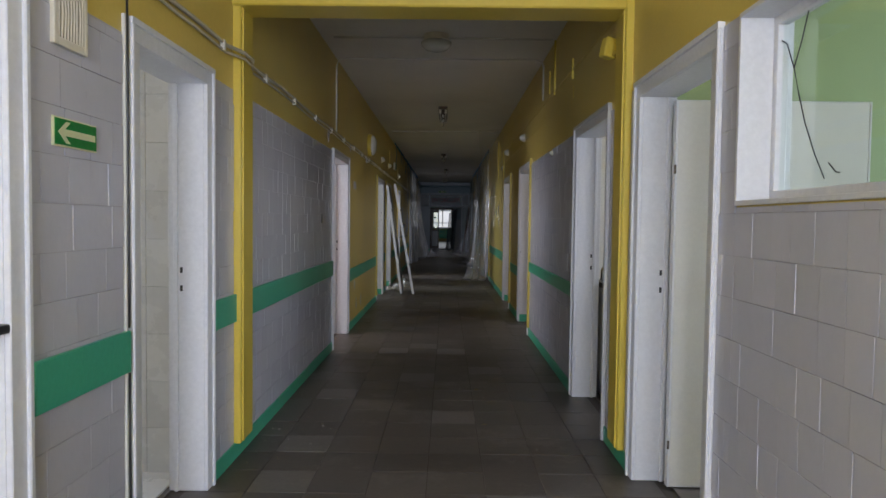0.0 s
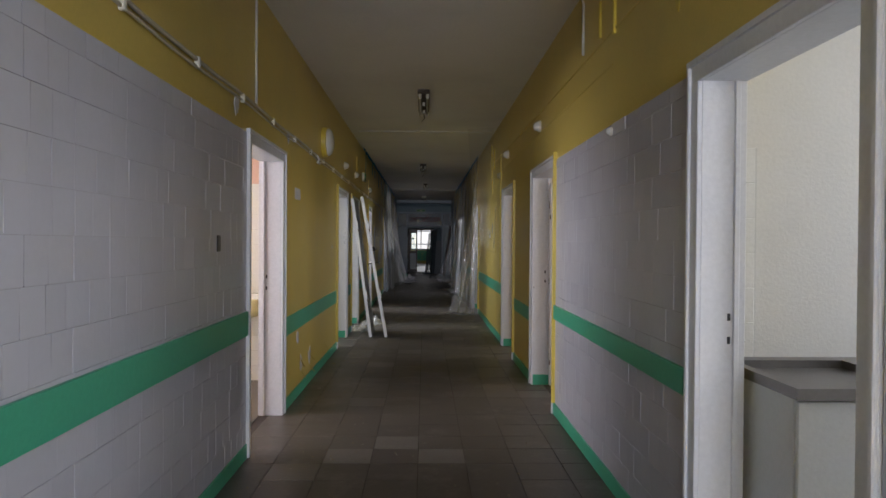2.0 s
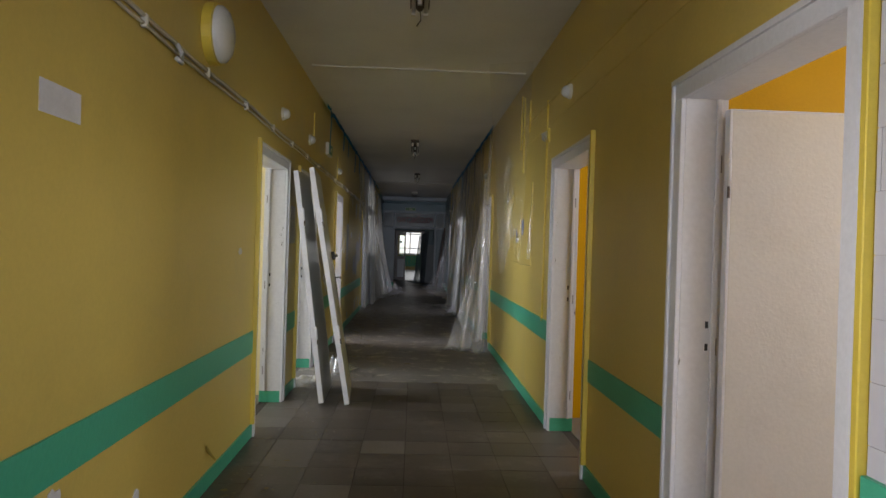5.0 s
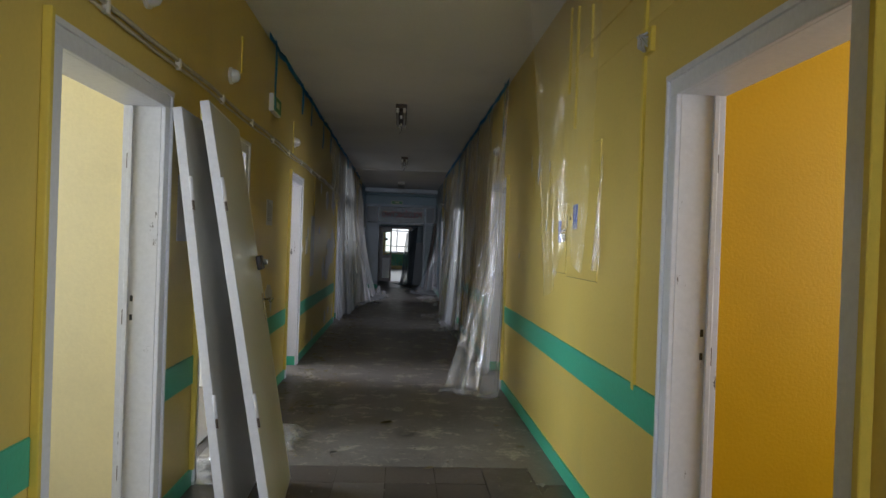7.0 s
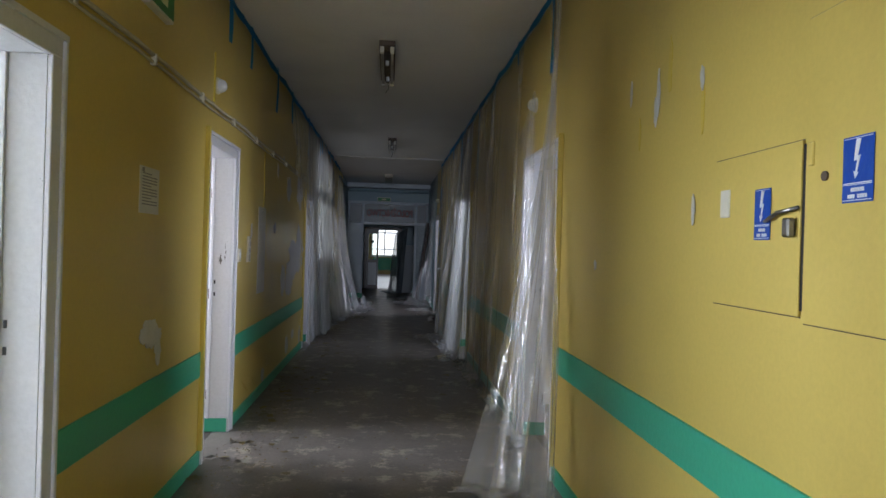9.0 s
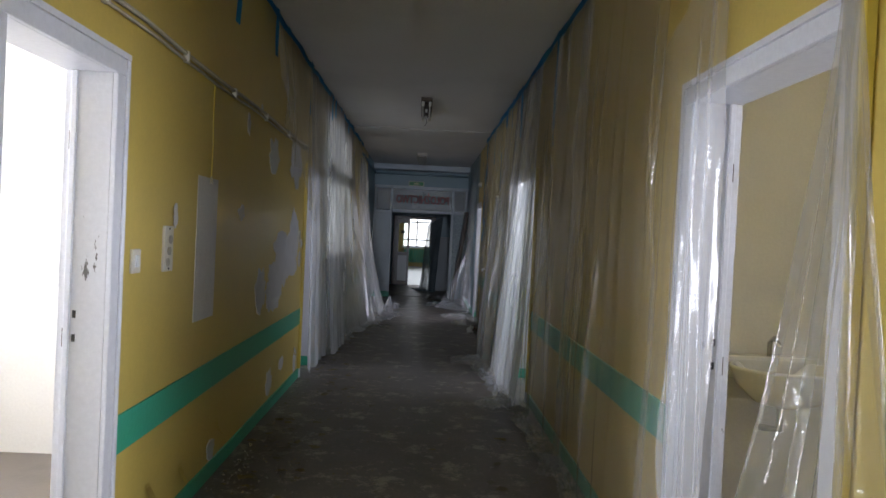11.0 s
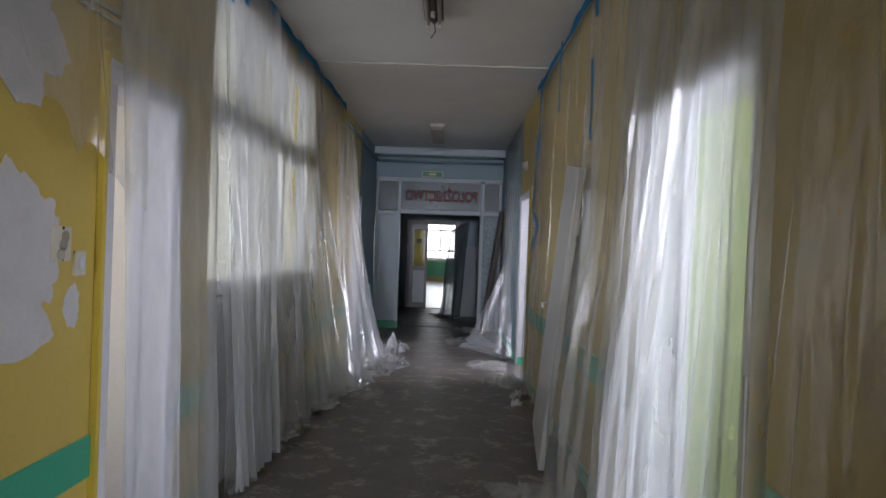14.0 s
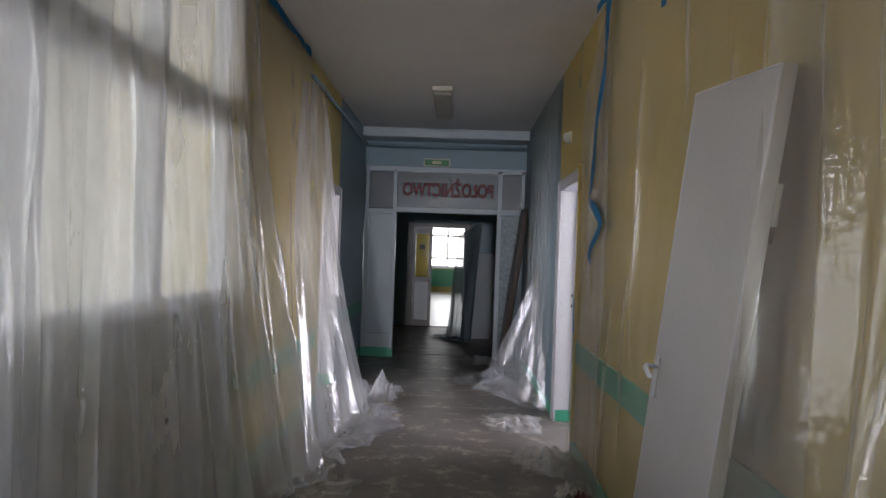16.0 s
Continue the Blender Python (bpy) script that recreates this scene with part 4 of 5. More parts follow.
me.transform(Matrix.Diagonal((1.24 / (max(xs) - min(xs)), 1, 1, 1)))
bpy.data.objects.remove(tmp)
lt = new("sign_lettering", me)
lt.matrix_world = pose(0.045, YS - 0.002, 2.285, 90)
tagged(lt, "red lettering seen mirrored on the transom glass", "lettering")


# ---- peeling paint ----
def blob(name, side, y, z, w, h, seed, mat, label, off=0.0025, rough=0.29, group=""):
    """A flake-edged bare patch: an uneven outline with torn teeth."""
    bm = bmesh.new()
    n = 96
    vs = []
    for k in range(n):
        a = k * 2 * math.pi / n
        r = 1 + rough * noise.noise(Vector((math.cos(a) * 1.3, math.sin(a) * 1.3, seed * 7.3))) * 1.6 + 0.8 * rough * noise.noise(Vector((math.cos(a) * 4, math.sin(a) * 4, seed * 3.1))) + 0.35 * rough * noise.noise(Vector((math.cos(a) * 13, math.sin(a) * 13, seed * 1.7)))
        vs.append(bm.verts.new((wx(side, off), y + 0.5 * w * r * math.cos(a), z + 0.5 * h * r * math.sin(a))))
    f = bm.faces.new(vs)
    r = bmesh.ops.extrude_face_region(bm, geom=[f])
    bmesh.ops.translate(bm, verts=[v for v in r["geom"] if isinstance(v, bmesh.types.BMVert)], vec=(-0.004 if side < 0 else 0.004, 0, 0))
    return mesh_thing(name, bm, mat, label, "wall patch", group)


PL = "bare white plaster patch where yellow paint peeled"
for q in ((-1, 19.9, 1.22, 0.86, 0.50, 1), (-1, 20.2, 1.36, 0.52, 0.42, 2), (-1, 19.45, 1.0, 0.66, 0.36, 3), (-1, 19.0, 1.0, 0.26, 0.36, 4), (-1, 19.3, 2.02, 0.38, 0.26, 5), (-1, 20.53, 1.18, 0.09, 0.13, 6),
          (-1, 18.38, 1.55, 0.14, 0.09, 8), (-1, 19.4, 0.24, 0.24, 0.2, 9), (-1, 20.5, 0.22, 0.12, 0.2, 10), (-1, 18.48, 2.14, 0.06, 0.14, 11), (-1, 14.85, 0.94, 0.28, 0.13, 12), (-1, 14.96, 0.84, 0.09, 0.12, 13),
          (-1, 8.36, 0.53, 0.09, 0.10, 14), (-1, 8.53, 0.27, 0.10, 0.13, 15), (-1, 9.0, 0.26, 0.12, 0.16, 16), (-1, 10.6, 1.32, 0.07, 0.04, 17), (-1, 17.9, 0.16, 0.14, 0.12, 18), (-1, 19.85, 0.3, 0.2, 0.12, 19), (-1, 20.15, 2.05, 0.5, 0.4, 20),
          (1, 14.0, 2.02, 0.03, 0.16, 21), (1, 14.02, 1.96, 0.03, 0.1, 22), (1, 13.62, 2.0, 0.025, 0.08, 23), (1, 14.3, 2.1, 0.02, 0.1, 24), (1, 13.66, 1.56, 0.02, 0.09, 25), (1, 14.75, 1.34, 0.03, 0.04, 26), (1, 11.4, 0.62, 0.04, 0.05, 27),
          (-1, 7.9, 2.24, 0.07, 0.10, 28), (-1, 6.35, 2.2, 0.1, 0.12, 29), (-1, 17.2, 1.5, 0.05, 0.12, 30), (-1, 18.8, 2.3, 0.05, 0.06, 31)):
    blob("plaster_patch", *q, PLASTER, PL, 0.0022 + 0.00025 * q[5], group="peeled patches on the yellow walls")
mesh_thing("plaster_patch", wall_box(-1, 17.52, 17.86, 0.95, 1.72, 0.003, 0.0), PLASTER, "tall bare grey plaster rectangle on yellow wall", "wall patch")
for q in ((1, 13.62, 1.9, 0.02, 0.18, 41), (1, 13.9, 2.12, 0.03, 0.2, 42), (1, 14.2, 1.9, 0.02, 0.12, 43), (1, 5.1, 2.42, 0.05, 0.09, 44)):
    blob("bright_patch", *q, YELLOW_BRIGHT, "fresh yellow streak where film tore paint", group="torn paint streaks")
# curled flakes hanging from the low wall
for k, (y, z) in enumerate(((8.5, 0.33), (8.55, 0.22), (9.02, 0.3), (9.04, 0.18), (10.0, 0.25), (17.0, 0.3), (17.4, 0.25), (18.0, 0.32), (20.4, 0.35))):
    bm = bmesh.new()
    rows = []
    for j in range(5):
        t = j / 4
        o = 0.004 + 0.045 * t * t
        rows.append([bm.verts.new((wx(-1, o), y + dx * (1 - 0.3 * t) + 0.01 * math.sin(5 * t + k), z - 0.09 * t)) for dx in (-0.025, 0.0, 0.025)])
    for a, b in zip(rows, rows[1:]):
        for i in range(2):
            bm.faces.new((a[i], a[i + 1], b[i + 1], b[i]))
    bmesh.ops.solidify(bm, geom=list(bm.faces), thickness=0.0015)
    mesh_thing("paint_flake", bm, YELLOW, "curled yellow paint flake peeling off wall", "paint flake", "curled flakes on the wall")


# ---- polythene sheets and tape ----
def sheet(name, label, top, bottom, mat, amp=0.03, folds=5.0, seed=1, du=0.035, nv=44, side=1, ragged=0.0, hem=0.0, curve=1.4, crease=0.4, pleats=0, flare=1.0):
    """A hanging film between a top line and a bottom line, with folds that deepen downwards and, with hem, a crumpled end on the floor."""
    t0, t1, b0, b1 = (Vector(p) for p in (*top, *bottom))
    ln = max((t1 - t0).length, (b1 - b0).length)
    nu = max(10, int(ln / du))
    away = Vector((-1 if side > 0 else 1, 0, 0))
    g0 = random.Random(seed * 7 + 1)
    pl = [(g0.uniform(0, ln), g0.uniform(0.010, 0.026), g0.uniform(0.012, 0.032), g0.uniform(-0.1, 0.6), g0.uniform(0.15, 0.6), g0.uniform(-0.15, 0.15)) for _ in range(pleats)]
    bm = bmesh.new()
    grid = []
    extra = 12 if hem else 0
    for i in range(nu + 1):
        u = i / nu
        s = u * ln
        col = []
        a, b = t0.lerp(t1, u), b0.lerp(b1, u)
        b.x = b0.x + (b1.x - b0.x) * u ** flare
        if ragged:
            b = b + Vector((0, 0, ragged * (noise.noise(Vector((s * 2.2, seed * 3.7, 0))) + 0.6 * noise.noise(Vector((s * 7, seed, 2))))))
        ph = 2.2 * noise.noise(Vector((s * 0.9, seed * 1.3, 4)))
        for j in range(nv + 1):
            v = j / nv
            p = a.lerp(b, v)
            w = v ** curve
            p.x = a.x + (b.x - a.x) * w
            ph2 = ph + 1.1 * noise.noise(Vector((s * 1.3, v * 1.2, seed * 2.1)))
            f = 0.28 * math.sin(folds * s * 2 * math.pi + ph2 * 3) + 0.34 * (1 - 2 * abs(math.sin(folds * s * math.pi + ph2 * 1.5)) ** 0.7) + 0.3 * math.sin(folds * 2.3 * s * 2 * math.pi + ph2 * 5) + crease * noise.noise(Vector((s * 5, v * 3.2, seed)))
            g = amp * (0.18 + 0.82 * v ** 0.8)
            off = g * (f + 0.9)
            for s0, wd, ht, v0, vl, tilt in pl:
                if abs(s - s0 - tilt * v) < 0.08 and v0 < v < v0 + vl:
                    off += ht * math.exp(-((s - s0 - tilt * v) / wd) ** 2) * math.sin(math.pi * (v - v0) / vl)
            p = p + away * (off + 0.012)
            p.y += 0.35 * g * math.sin(folds * s * 6.283 * 0.7 + ph2 * 2) + 0.012 * noise.noise(Vector((s * 6, v * 9, seed + 5)))
            p.z = max(p.z, 0.006)
            col.append(bm.verts.new(p))
        last = col[-1].co.copy()
        for j in range(extra):
            v = (j + 1) / extra
            q = last + away * hem * v * (0.7 + 0.6 * noise.noise(Vector((s * 2.5, seed, 1))))
            q.y += 0.10 * noise.noise(Vector((s * 3, v * 2.5, seed + 8))) * v
            q.z = 0.008 + 0.10 * abs(noise.noise(Vector((s * 5.5, v * 3.5, seed + 3)))) * (1 - 0.55 * v) + 0.05 * max(0, noise.noise(Vector((s * 12, v * 9, seed))))
            col.append(bm.verts.new(q))
        grid.append(col)
    for c, d in zip(grid, grid[1:]):
        for j in range(len(c) - 1):
            bm.faces.new((c[j], d[j], d[j + 1], c[j + 1]))
    return mesh_thing(name, bm, mat, label, "plastic sheet", "polythene sheets hung along the walls", smooth=True)


ZT = ZC - 0.03
L0, R0 = XL + 0.006, XR - 0.006
# left side
sheet("plastic_sheet", "torn clear film hanging over the peeled wall", ((L0, 19.15, ZT), (L0, 20.9, ZT)), ((L0 + 0.01, 19.3, 2.35), (L0 + 0.02, 20.88, 1.5)), FILM_CLEAR, 0.05, 1.6, 3, side=-1, ragged=0.12)
sheet("plastic_sheet", "half milky film over a white doorway", ((L0, 20.72, ZT), (L0, 21.80, ZT)), ((L0 + 0.03, 20.76, 0.03), (L0 + 0.04, 21.88, 0.03)), FILM_MILKY, 0.05, 3.0, 5, side=-1)
sheet("plastic_sheet", "wide milky film over a bright inner window", ((L0, 21.75, ZT), (L0, 24.75, ZT)), ((L0 + 0.05, 21.9, 0.02), (L0 + 0.42, 25.0, 0.02)), FILM_MILKY, 0.06, 2.4, 7, side=-1, hem=0.12, curve=2.2, du=0.008, pleats=30, flare=3.0, crease=0.25)
sheet("plastic_sheet", "second milky film layer gathered in soft folds", ((L0 + 0.03, 21.78, ZT), (L0 + 0.03, 22.95, ZT)), ((L0 + 0.12, 21.95, 0.02), (L0 + 0.14, 22.72, 0.02)), FILM_MILKY, 0.05, 4.2, 8, side=-1, du=0.008, pleats=8, crease=0.2)
sheet("plastic_sheet", "clear film behind the wide milky one", ((L0, 24.3, ZT), (L0, 26.3, ZT)), ((L0 + 0.06, 24.3, 0.03), (L0 + 0.10, 26.2, 0.03)), FILM, 0.05, 1.3, 9, side=-1)
sheet("plastic_sheet", "gathered milky film flaring onto the floor", ((L0 + 0.02, 25.9, 2.75), (L0 + 0.02, 26.85, 2.95)), ((L0 + 0.30, 25.15, 0.02), (L0 + 0.52, 26.8, 0.02)), FILM_MILKY, 0.04, 1.3, 11, side=-1, hem=0.42, curve=1.9, du=0.008, pleats=8)
# right side
sheet("plastic_sheet", "clear torn film strip hanging from the ceiling", ((0.68, 12.36, ZC - 0.005), (1.06, 12.20, ZC - 0.005)), ((0.84, 12.33, 1.15), (1.0, 12.19, 1.25)), FILM_GLINT, 0.016, 9.0, 13, du=0.007, nv=110, ragged=0.25, crease=1.3, curve=1.0)
sheet("plastic_sheet", "crumpled shred of film stuck to wall", ((R0, 12.26, 1.90), (R0, 12.29, 1.90)), ((R0 - 0.01, 12.22, 1.3), (R0 - 0.01, 12.36, 1.3)), FILM_CLEAR, 0.02, 9, 15, du=0.01, nv=30)
sheet("plastic_sheet", "gathered film flaring from ceiling to the floor", ((R0 - 0.02, 15.40, ZT), (R0 - 0.02, 15.72, ZT)), ((R0 - 0.50, 15.25, 0.02), (R0 - 0.0, 15.00, 0.02)), FILM_HALF, 0.06, 5.5, 17, du=0.015, hem=0.10, curve=1.7)
sheet("plastic_sheet", "clear film over the wall beside a doorway", ((R0, 16.75, ZT), (R0, 18.4, ZT)), ((R0 - 0.02, 16.78, 0.02), (R0 - 0.03, 18.5, 0.02)), FILM_CLEAR, 0.035, 0.9, 19, hem=0.10, crease=0.6, du=0.008, pleats=18)
sheet("plastic_sheet", "half milky film edge pulled across an open doorway", ((R0, 16.22, 2.55), (R0, 16.84, 2.30)), ((R0 - 0.02, 16.12, 0.02), (R0 - 0.03, 16.84, 0.02)), FILM_HALF, 0.03, 5.0, 18, hem=0.08, crease=0.5, du=0.008, pleats=4)
sheet("plastic_sheet", "clear glossy film over yellow wall", ((R0, 18.1, ZT), (R0, 20.4, ZT)), ((R0 - 0.03, 18.1, 0.02), (R0 - 0.08, 20.3, 0.02)), FILM_CLEAR, 0.05, 0.9, 21, hem=0.16, crease=0.6, du=0.008, pleats=24)
sheet("plastic_sheet", "milky film over a bright doorway", ((R0, 19.9, ZT), (R0, 21.5, ZT)), ((R0 - 0.10, 19.75, 0.02), (R0 - 0.14, 21.3, 0.02)), FILM_MILKY, 0.05, 4.2, 23, hem=0.18, du=0.02)
sheet("plastic_sheet", "heavy glossy film bulging off the wall", ((R0, 20.2, ZT), (R0, 22.5, ZT)), ((R0 - 0.10, 20.9, 0.02), (R0 - 0.22, 22.2, 0.02)), FILM, 0.07, 1.2, 25, hem=0.20, crease=0.8, du=0.008, pleats=14)
sheet("plastic_sheet", "clear film stretched over yellow wall", ((R0, 22.2, ZT), (R0, 25.1, ZT)), ((R0 - 0.02, 22.3, 0.02), (R0 - 0.05, 25.3, 0.02)), FILM_CLEAR, 0.016, 0.9, 27, hem=0.12, crease=0.8, du=0.008, pleats=20)
sheet("plastic_sheet", "loose clear film beside the open doorway", ((R0, 24.7, ZT), (R0, 25.5, 2.6)), ((R0 - 0.03, 24.5, 0.02), (R0 - 0.04, 25.5, 0.02)), FILM, 0.022, 3.5, 29, hem=0.15)
sheet("plastic_sheet", "clear film over the blue wall", ((R0, 26.75, ZT), (R0, 28.9, ZT)), ((R0 - 0.03, 26.75, 0.3), (R0 - 0.05, 28.9, 0.2)), FILM_CLEAR, 0.04, 2, 31)
sheet("plastic_sheet", "slumped bluish film spread over the floor", ((R0 - 0.03, 27.5, 1.45), (R0 - 0.03, 27.75, 1.55)), ((R0 - 0.60, 27.9, 0.02), (R0 - 0.01, 26.85, 0.02)), FILM_HALF, 0.02, 1.0, 33, hem=0.12, curve=1.15)


def ribbon(side, pts, w, seed, off=0.03):
    """A strip of tape along (y, z) points, a little twisted."""
    bm = bmesh.new()
    pts = [Vector((y, z)) for y, z in pts]
    fine = []
    for a, b in zip(pts, pts[1:]):
        n = max(2, int((b - a).length / 0.08))
        fine += [a.lerp(b, k / n) for k in range(n)]
    fine.append(pts[-1])
    rows = []
    for k, p in enumerate(fine):
        d = fine[min(k + 1, len(fine) - 1)] - fine[max(k - 1, 0)]
        d.normalize()
        q = Vector((-d.y, d.x)) * w * (0.5 + 0.2 * noise.noise(Vector((k * 0.3, seed, 0))))
        o = off + 0.012 * noise.noise(Vector((k * 0.25, seed, 5)))
        tw = 0.012 * noise.noise(Vector((k * 0.2, seed, 9)))
        z1 = min(p.y + q.y, ZC - 0.004), min(p.y - q.y, ZC - 0.004)
        rows.append((bm.verts.new((wx(side, o + tw), p.x + q.x, z1[0])), bm.verts.new((wx(side, o - tw), p.x - q.x, z1[1]))))
    for a, b in zip(rows, rows[1:]):
        bm.faces.new((a[0], b[0], b[1], a[1]))
    bmesh.ops.solidify(bm, geom=list(bm.faces), thickness=0.001)
    return mesh_thing("masking_tape", bm, TAPE, "blue masking tape strip hanging loose by the ceiling", "tape", "blue tape strips along the ceiling edge")


r2 = random.Random(9)
for side, a, b in ((-1, 14.3, 26.1), (1, 15.4, 25.0)):
    y = a
    k = 0
    while y < b:
        e = min(b, y + r2.uniform(0.9, 1.7))
        n = 5
        ribbon(side, [(y + (e - y) * i / n, ZC - 0.035 - (0.03 if side < 0 else 0.02) * r2.random()) for i in range(n + 1)], 0.058, 10 * side + k, 0.05)
        y = e - 0.04 if e < b else b
        k += 1
for k, (side, y, z1, lean) in enumerate(((-1, 14.48, 2.48, 0.03), (-1, 16.0, 2.72, 0.02), (-1, 16.7, 2.72, 0.0), (-1, 17.9, 2.62, -0.02), (-1, 18.9, 2.7, 0.0), (-1, 20.4, 2.55, 0.0), (-1, 21.9, 2.75, 0.02), (-1, 22.2, 2.82, -0.03), (-1, 23.6, 2.85, 0.0),
                                      (1, 15.55, 2.50, 0.0), (1, 19.05, 2.18, 0.02), (1, 16.7, 2.85, 0.0), (1, 20.9, 2.5, -0.05), (1, 21.6, 2.72, 0.0), (1, 22.1, 2.8, 0.02), (1, 23.4, 2.5, 0.06), (1, 24.6, 2.7, -0.03))):
    ribbon(side, [(y, ZC - 0.03), (y + lean * 0.5, (ZC + z1) / 2), (y + lean, z1)], 0.07, 50 + k, 0.07)
ribbon(1, [(24.5, 3.02), (24.72, 2.5), (25.0, 1.80), (24.6, 1.65), (24.9, 1.50), (24.95, 1.42)], 0.075, 80, 0.06)
ribbon(1, [(25.3, 1.15), (25.35, 1.05), (25.3, 0.92)], 0.05, 81, 0.085)
ribbon(1, [(21.75, 2.45), (21.72, 2.2), (21.75, 2.02)], 0.06, 82, 0.16)
ribbon(1, [(25.62, 3.02), (25.66, 2.7)], 0.04, 83, 0.03)


# ---- door leaves ----
def leaf(name, corner, along, up, w, h, mat, label, handle=None, hinges=(), lock=None, th=0.04, metal=None):
    """A flush door leaf; corner, its bottom edge's and its side's direction, size. handle, lock: (along, up)."""
    a = Vector(along).normalized()
    u = Vector(up)
    u = (u - u.dot(a) * a).normalized()
    n = a.cross(u)
    m = Matrix(((a.x, u.x, n.x, corner[0]), (a.y, u.y, n.y, corner[1]), (a.z, u.z, n.z, corner[2]), (0, 0, 0, 1)))
    d = new(name)
    d.matrix_world = m
    bpy.context.view_layer.update()
    tagged(d, label, "door leaf")
    local_part("panel", bbox(0.012, w - 0.012, 0.006, h - 0.006, -th / 2, th / 2, 0.002), mat, d)
    for x0, x1, y0, y1 in ((0, 0.012, 0, h), (w - 0.012, w, 0, h), (0.012, w - 0.012, 0, 0.006), (0.012, w - 0.012, h - 0.006, h)):
        local_part("edge_lipping", bbox(x0, x1, y0, y1, -th / 2 - 0.001, th / 2 + 0.001, 0.002), WHITE, d, "white painted edge lipping")
    for x, y in hinges:
        hg = local_part("hinge", tube(bmesh.new(), [(x, y - 0.055, th / 2 + 0.006), (x, y + 0.055, th / 2 + 0.006)], 0.009, 10), WHITE_WORN, d, "white painted pin hinge", smooth=True)
        hg2 = local_part("hinge_pin", tube(bmesh.new(), [(x, y - 0.10, th / 2 + 0.006), (x, y - 0.055, th / 2 + 0.006)], 0.006, 8), RUST, d, "rusty hinge pin")
    if handle:
        x, y = handle
        for s in (1, -1):
            z = s * th / 2
            hp = local_part("handle", bbox(x - 0.018, x + 0.018, y - 0.09, y + 0.07, min(z, z + s * 0.006), max(z, z + s * 0.006), 0.003), metal or CHROME, d, "slim handle back plate")
            q = new("lever", finish(tube(bmesh.new(), [(x, y + 0.03, z), (x, y + 0.03, z + s * 0.045), (x + (0.03 if x < w / 2 else -0.03), y + 0.03, z + s * 0.055), (x + (0.11 if x < w / 2 else -0.11), y + 0.022, z + s * 0.055)], 0.009, 10), "lever", metal or CHROME, True))
            q.parent = hp
    if lock:
        x, y = lock
        local_part("rim_lock", bbox(x - 0.05, x + 0.05, y - 0.04, y + 0.04, th / 2, th / 2 + 0.03, 0.005), BLACK, d, "black rim lock")
        local_part("lock_knob", tube(bmesh.new(), [(x, y, th / 2 + 0.03), (x, y, th / 2 + 0.055)], 0.016, 12), CHROME, d, "steel lock knob")
    return d


# two leaves leaning on the left wall, one on the right
leaf("door_leaf", (-0.50, 11.97, 0.025), (-0.06, 0.86, 0.0), (-0.375, 0.28, 2.0), 0.82, 2.03, LEAF, "grey-white door leaf with chrome handle leaning on wall", handle=(0.765, 1.02), hinges=((0.0, 1.62), (0.0, 0.62)), lock=(0.77, 1.26))
leaf("door_leaf", (-0.725, 12.02, 0.02), (-0.02, 0.86, 0.0), (-0.28, 0.29, 2.0), 0.80, 2.0, LEAF, "grey-white door leaf leaning between wall and another", hinges=((0.0, 1.62), (0.0, 0.60)))
leaf("door_leaf", (0.865, 22.56, 0.01), (0.055, 0.80, 0.11), (0.14, -0.34, 1.9), 0.78, 1.95, painted("clean white door paint", (0.62, 0.61, 0.61), 0.35, 0.05), "white door leaf with white handle leaning on sheeted wall", handle=(0.71, 0.92), hinges=((0.0, 0.3), (0.0, 1.6)), metal=SIGNWHITE)
# open leaves inside the rooms, one shut door at the start
leaf("door_leaf", (1.24, 3.03, 0.012), (1, 0.0, 0), (0, 0, 1), 0.98, 1.97, painted("white door paint", (0.70, 0.69, 0.67), 0.4, 0.05), "white flush door standing wide open into the room", hinges=((0.0, 1.7), (0.0, 0.3)))
leaf("door_leaf", (1.25, 8.80, 0.012), (1, 0.0, 0), (0, 0, 1), 0.92, 1.95, painted("cream white door paint", (0.66, 0.64, 0.60), 0.4, 0.06), "white flush door standing open, scuffed", hinges=((0.0, 1.7), (0.0, 0.3)))
leaf("door_leaf", (XL - 0.09, 0.52, 0.012), (0, 1, 0), (0, 0, 1), 0.85, 1.99, painted("plain white door paint", (0.66, 0.65, 0.65), 0.4, 0.05), "white shut door with a black lever handle")
bl = empty_thing("door_lever", (XL, 1.33, 1.05), "black lever handle on the shut white door", "door handle")
part("lever", bbox(XL - 0.02, XL + 0.012, 1.25, 1.39, 1.042, 1.068, 0.008, 2), BLACK, bl)
part("neck", bbox(XL - 0.07, XL - 0.02, 1.33, 1.36, 1.045, 1.065, 0.004), BLACK, bl)

# hatch window by the start, with a cracked pane
hw = empty_thing("window_2", (XR, 1.1, 1.44), "white hatch window with a cracked glass pane", "window", kind="structure")
for nm, y0, y1, z0, z1 in (("reveal", 0.30, 1.93, 1.425, 1.442), ("reveal", 0.30, 1.93, 2.065, 2.082), ("reveal", 1.915, 1.932, 1.442, 2.065), ("reveal", 0.298, 0.315, 1.442, 2.065)):
    part(nm, bbox(XR - 0.012, XR + TH, y0, y1, z0, z1, 0.002), WHITE, hw)
for y0, y1, z0, z1 in ((0.315, 1.915, 1.442, 1.475), (0.315, 1.915, 2.035, 2.065), (1.885, 1.915, 1.475, 2.035), (0.315, 0.345, 1.475, 2.035)):
    part("frame", bbox(XR + 0.10, XR + 0.14, y0, y1, z0, z1, 0.003), WHITE, hw)
pane = part("pane", bbox(XR + 0.118, XR + 0.122, 0.345, 1.885, 1.475, 2.035), GLASS, hw, "cracked clear pane")
pane.visible_shadow = False
